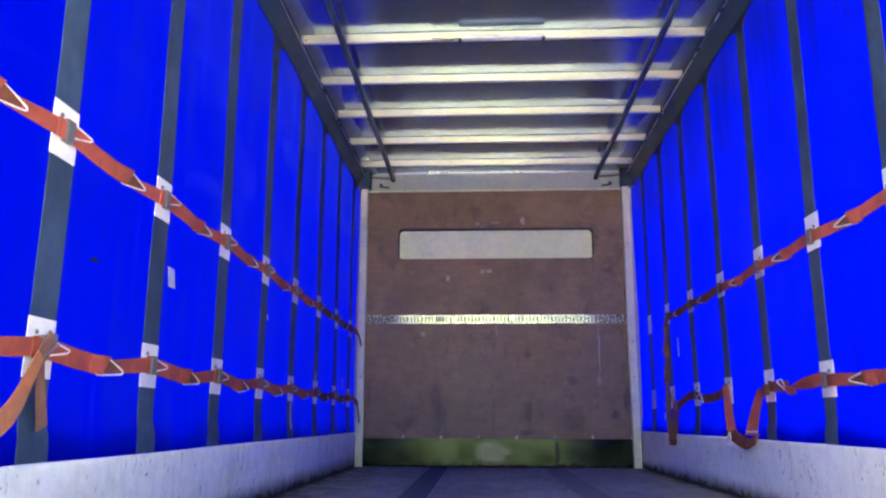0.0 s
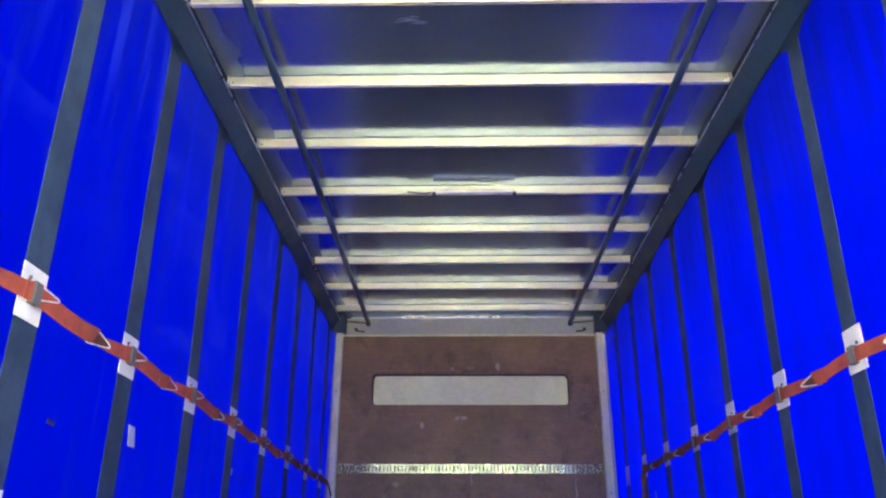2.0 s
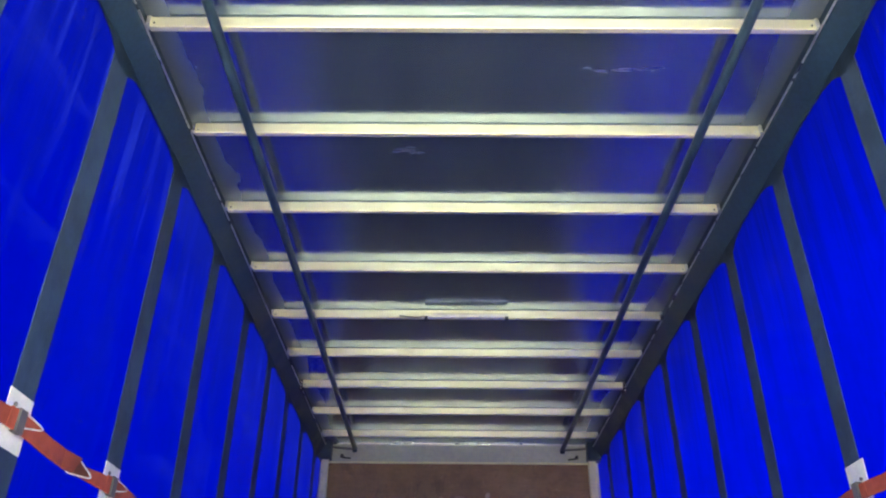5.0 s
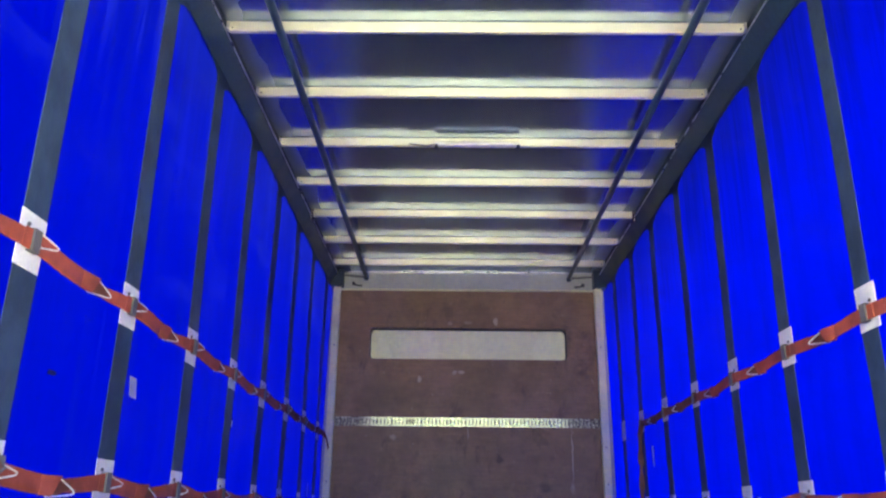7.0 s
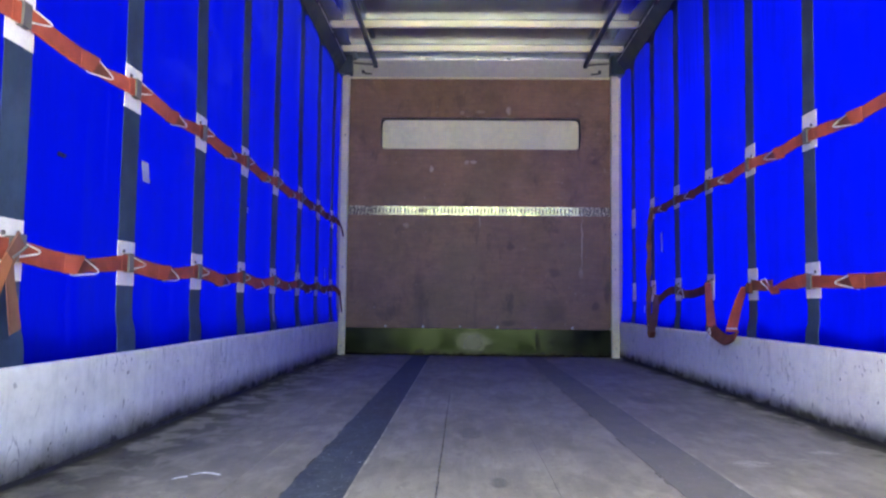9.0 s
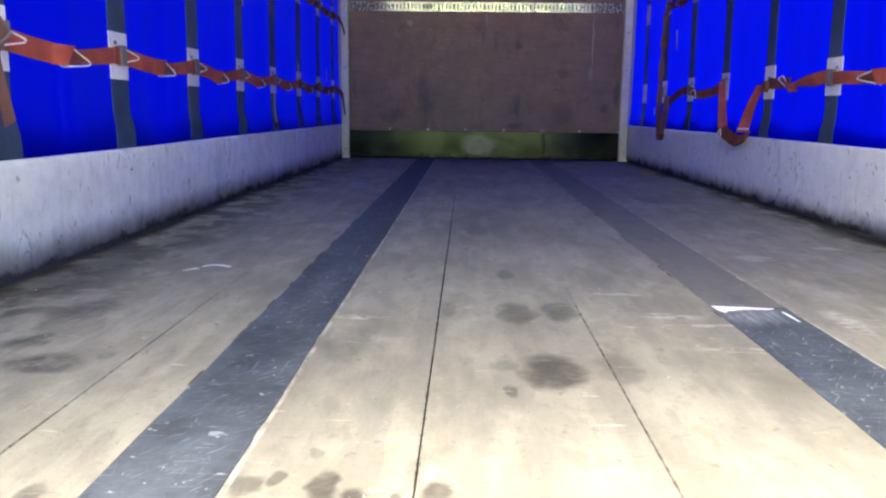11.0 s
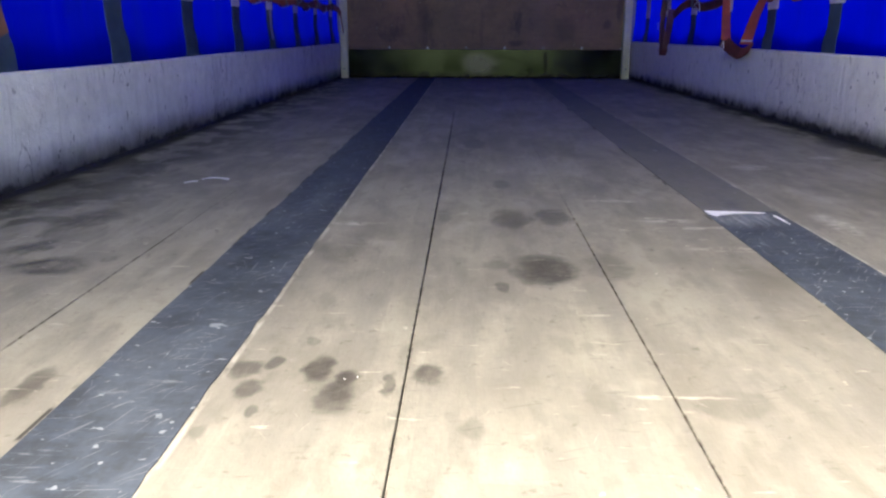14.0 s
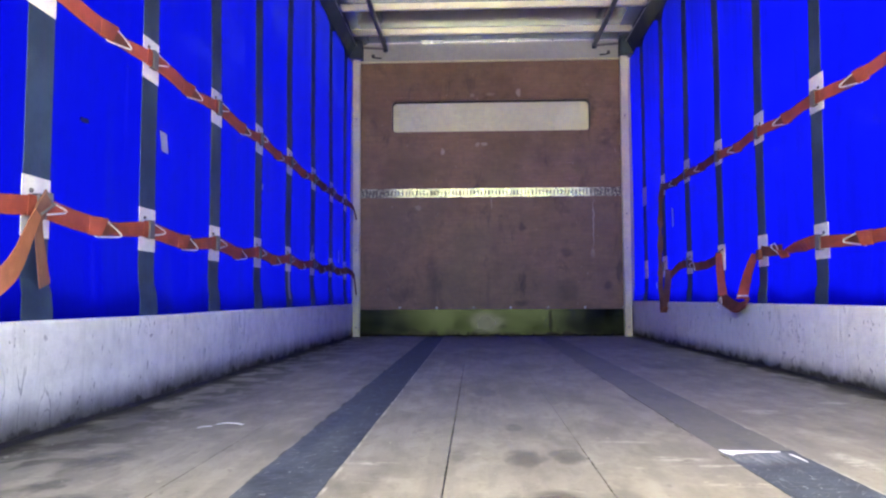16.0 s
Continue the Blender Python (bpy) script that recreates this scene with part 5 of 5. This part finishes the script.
hung(part("knot", ribbon(along([(X - 0.01, y3 + 0.29, zl - 0.030), (X - 0.024, y3 + 0.34, zl - 0.034), (X - 0.012, y3 + 0.40, zl - 0.012)], 0.01), (-0.4, 0.2, 1), 0.036, 0.006), M_BELT, None, "bunched bright orange belt"), lower_right)
hung(part("ring", wire_ring(X - 0.018, y3 + 0.36, zl - 0.008, 0.12, 0.055, 0.05, -0.02), M_WIRE, None, "plated wire ring"), lower_right)
hung(part("belt", ribbon(along([(X, y3 + 0.38, zl - 0.010), (X, y4 - 0.08, zl - 0.008), (X, y4 - 0.01, zl)], 0.04), (0, 0, 1), 0.048), M_BELT_DARK), lower_right)
hung(part("knot", block(X - 0.020, X + 0.004, y4 - 0.030, y4 + 0.020, zl - 0.045, zl + 0.008, 0.010, 2), M_BELT_DARK, None, "doubled belt round the clip"), lower_right)
# two straight legs and a sagging bottom
def leg(points, width, mat, label, across=(1, 0.12, 0)):
    pts = along(points, 0.03)
    n = len(pts) - 1
    hung(part("loop", ribbon(pts, across, [width[0] + (width[1] - width[0]) * k / n for k in range(n + 1)], 0.004), mat, None, label), lower_right)


leg([(X - 0.010, y4 + 0.050, zl - 0.012), (X - 0.020, y4 + 0.13, 0.44), (X - 0.030, y4 + 0.19, 0.322)], (0.034, 0.060), M_BELT, "hanging orange belt loop")
leg([(X - 0.012, y5 - 0.035, zl + 0.022), (X - 0.022, y5 - 0.09, 0.46), (X - 0.030, y5 - 0.150, 0.338)], (0.034, 0.052), M_BELT, "hanging orange belt loop")
low = along([(X - 0.026, y4 + 0.13, 0.305), (X - 0.034, y4 + 0.24, 0.278), (X - 0.034, y4 + 0.38, 0.298), (X - 0.028, y4 + 0.54, 0.335)], 0.03)
hung(part("loop", ribbon(low, (0.6, 0.1, 1), 0.058, 0.008), M_BELT_DARK, None, "soiled bottom of the hanging loop"), lower_right)
hung(part("belt", ribbon(along([(X - 0.014, y5 - 0.06, zl + 0.018), (X - 0.006, y5 - 0.02, zl + 0.012), (X, y5 + 0.01, zl)], 0.03), (0.3, 0, 1), 0.046), M_BELT), lower_right)
hung(part("ring", wire_ring(X - 0.048, y4 + 0.45, 0.300, 0.095, 0.075, 0.02, 0.03), M_WIRE, None, "plated wire ring"), lower_right)
hung(part("stitching", ribbon([(X - 0.060, y4 + 0.165, 0.338), (X - 0.006, y4 + 0.172, 0.338)], (0, 0, 1), 0.008, 0.006), M_TAPE, None, "pale stitched edge"), lower_right)
belt_clip(1, y5, zl + 0.005, lower_right)
pts = along([(X, y5, zl - 0.002), (X - 0.005, y5 + 0.2, zl - 0.03), (X - 0.006, y5 + 0.42, zl - 0.035)], 0.05)
hung(part("belt", ribbon(pts, (0, 0, 1), 0.05), M_BELT_DARK), lower_right)
hung(part("ring", wire_ring(X - 0.016, y5 + 0.42, zl - 0.03, 0.15, 0.060, 0.04, -0.01), M_WIRE, None, "plated wire ring"), lower_right)
belt_clip(1, y6, zl, lower_right)
pts = along([(X, y5 + 0.44, zl - 0.035), (X, y6 + 0.02, zl - 0.005), (X - 0.004, y6 + 0.22, zl - 0.02), (X - 0.014, y6 + 0.40, zl - 0.075)], 0.05)
hung(part("belt", ribbon(pts, (0, 0, 1), 0.05), M_BELT_DARK), lower_right)
belt_clip(1, y7, zl, lower_right)
leg([(X - 0.012, y7 + 0.02, zl - 0.01), (X - 0.022, y7 + 0.01, 0.42), (X - 0.026, y7 - 0.06, 0.255)], (0.030, 0.044), M_FRAYED, "hanging belt loop", (1.0, 0.25, 0))
leg([(X - 0.012, y7 - 0.20, zl - 0.03), (X - 0.022, y7 - 0.19, 0.42), (X - 0.026, y7 - 0.13, 0.25)], (0.056, 0.050), M_FRAYED, "hanging belt loop", (0.9, 0.45, 0))
leg([(X - 0.026, y7 - 0.05, 0.262), (X - 0.030, y7 - 0.10, 0.225), (X - 0.026, y7 - 0.15, 0.262)], (0.044, 0.044), M_BELT_DARK, "bottom of a hanging belt loop")
# thin end of the upper right belt hanging edge-on
pts = along([(X - 0.004, y7 - 0.10, zh - 0.02), (X - 0.012, y7 - 0.005, zh - 0.09), (X - 0.014, y7 + 0.02, 0.88), (X - 0.022, y7 - 0.015, 0.83), (X - 0.016, y7 + 0.03, 0.66), (X - 0.02, y7 + 0.02, 0.48)], 0.04)
hung(part("tail", ribbon(pts, (1.0, 0.3, 0), [0.034 + 0.012 * math.sin(1.3 * k) for k in range(len(pts))]), M_FRAYED, None, "twisted belt end hanging edge-on"), upper_right)

# ---- scraps on the floor ----
def scrap(points, width):
    bm = ribbon(along(points, 0.006), (0.2, 1, 0), width, 0.0008)
    return tagged(part("paper_scrap", bm, M_PAPER), "torn white paper scrap lying on the floor", "scrap", "paper scraps")


scrap([(-0.838, 2.588, 0.0012), (-0.815, 2.600, 0.004), (-0.790, 2.602, 0.003), (-0.765, 2.592, 0.0015)], [0.012] * 20)
scrap([(-0.866, 2.536, 0.0012), (-0.855, 2.556, 0.002), (-0.840, 2.566, 0.0012)], [0.008] * 20)
# the first two paint wet glints beside the blots, the rest are crumbs
for x, y in ((-0.272, 1.380), (-0.258, 1.386), (0.93, 2.96), (-1.12, 2.30), (0.475, 2.02)):
    bm = bmesh.new()
    bmesh.ops.create_icosphere(bm, subdivisions=1, radius=0.0016)
    bmesh.ops.transform(bm, matrix=Matrix.Translation((x, y, 0.0026 if 0.38 < x < 0.53 else 0.0012)) @ Matrix.Diagonal((0.5 + 40 * abs(x % 0.01), 0.9, 0.3, 1)), verts=bm.verts)
    tagged(part("crumb_glint", bm, M_PAPER), "tiny pale fleck, crumb and painted glint, on the plywood floor", "debris", "floor crumbs")
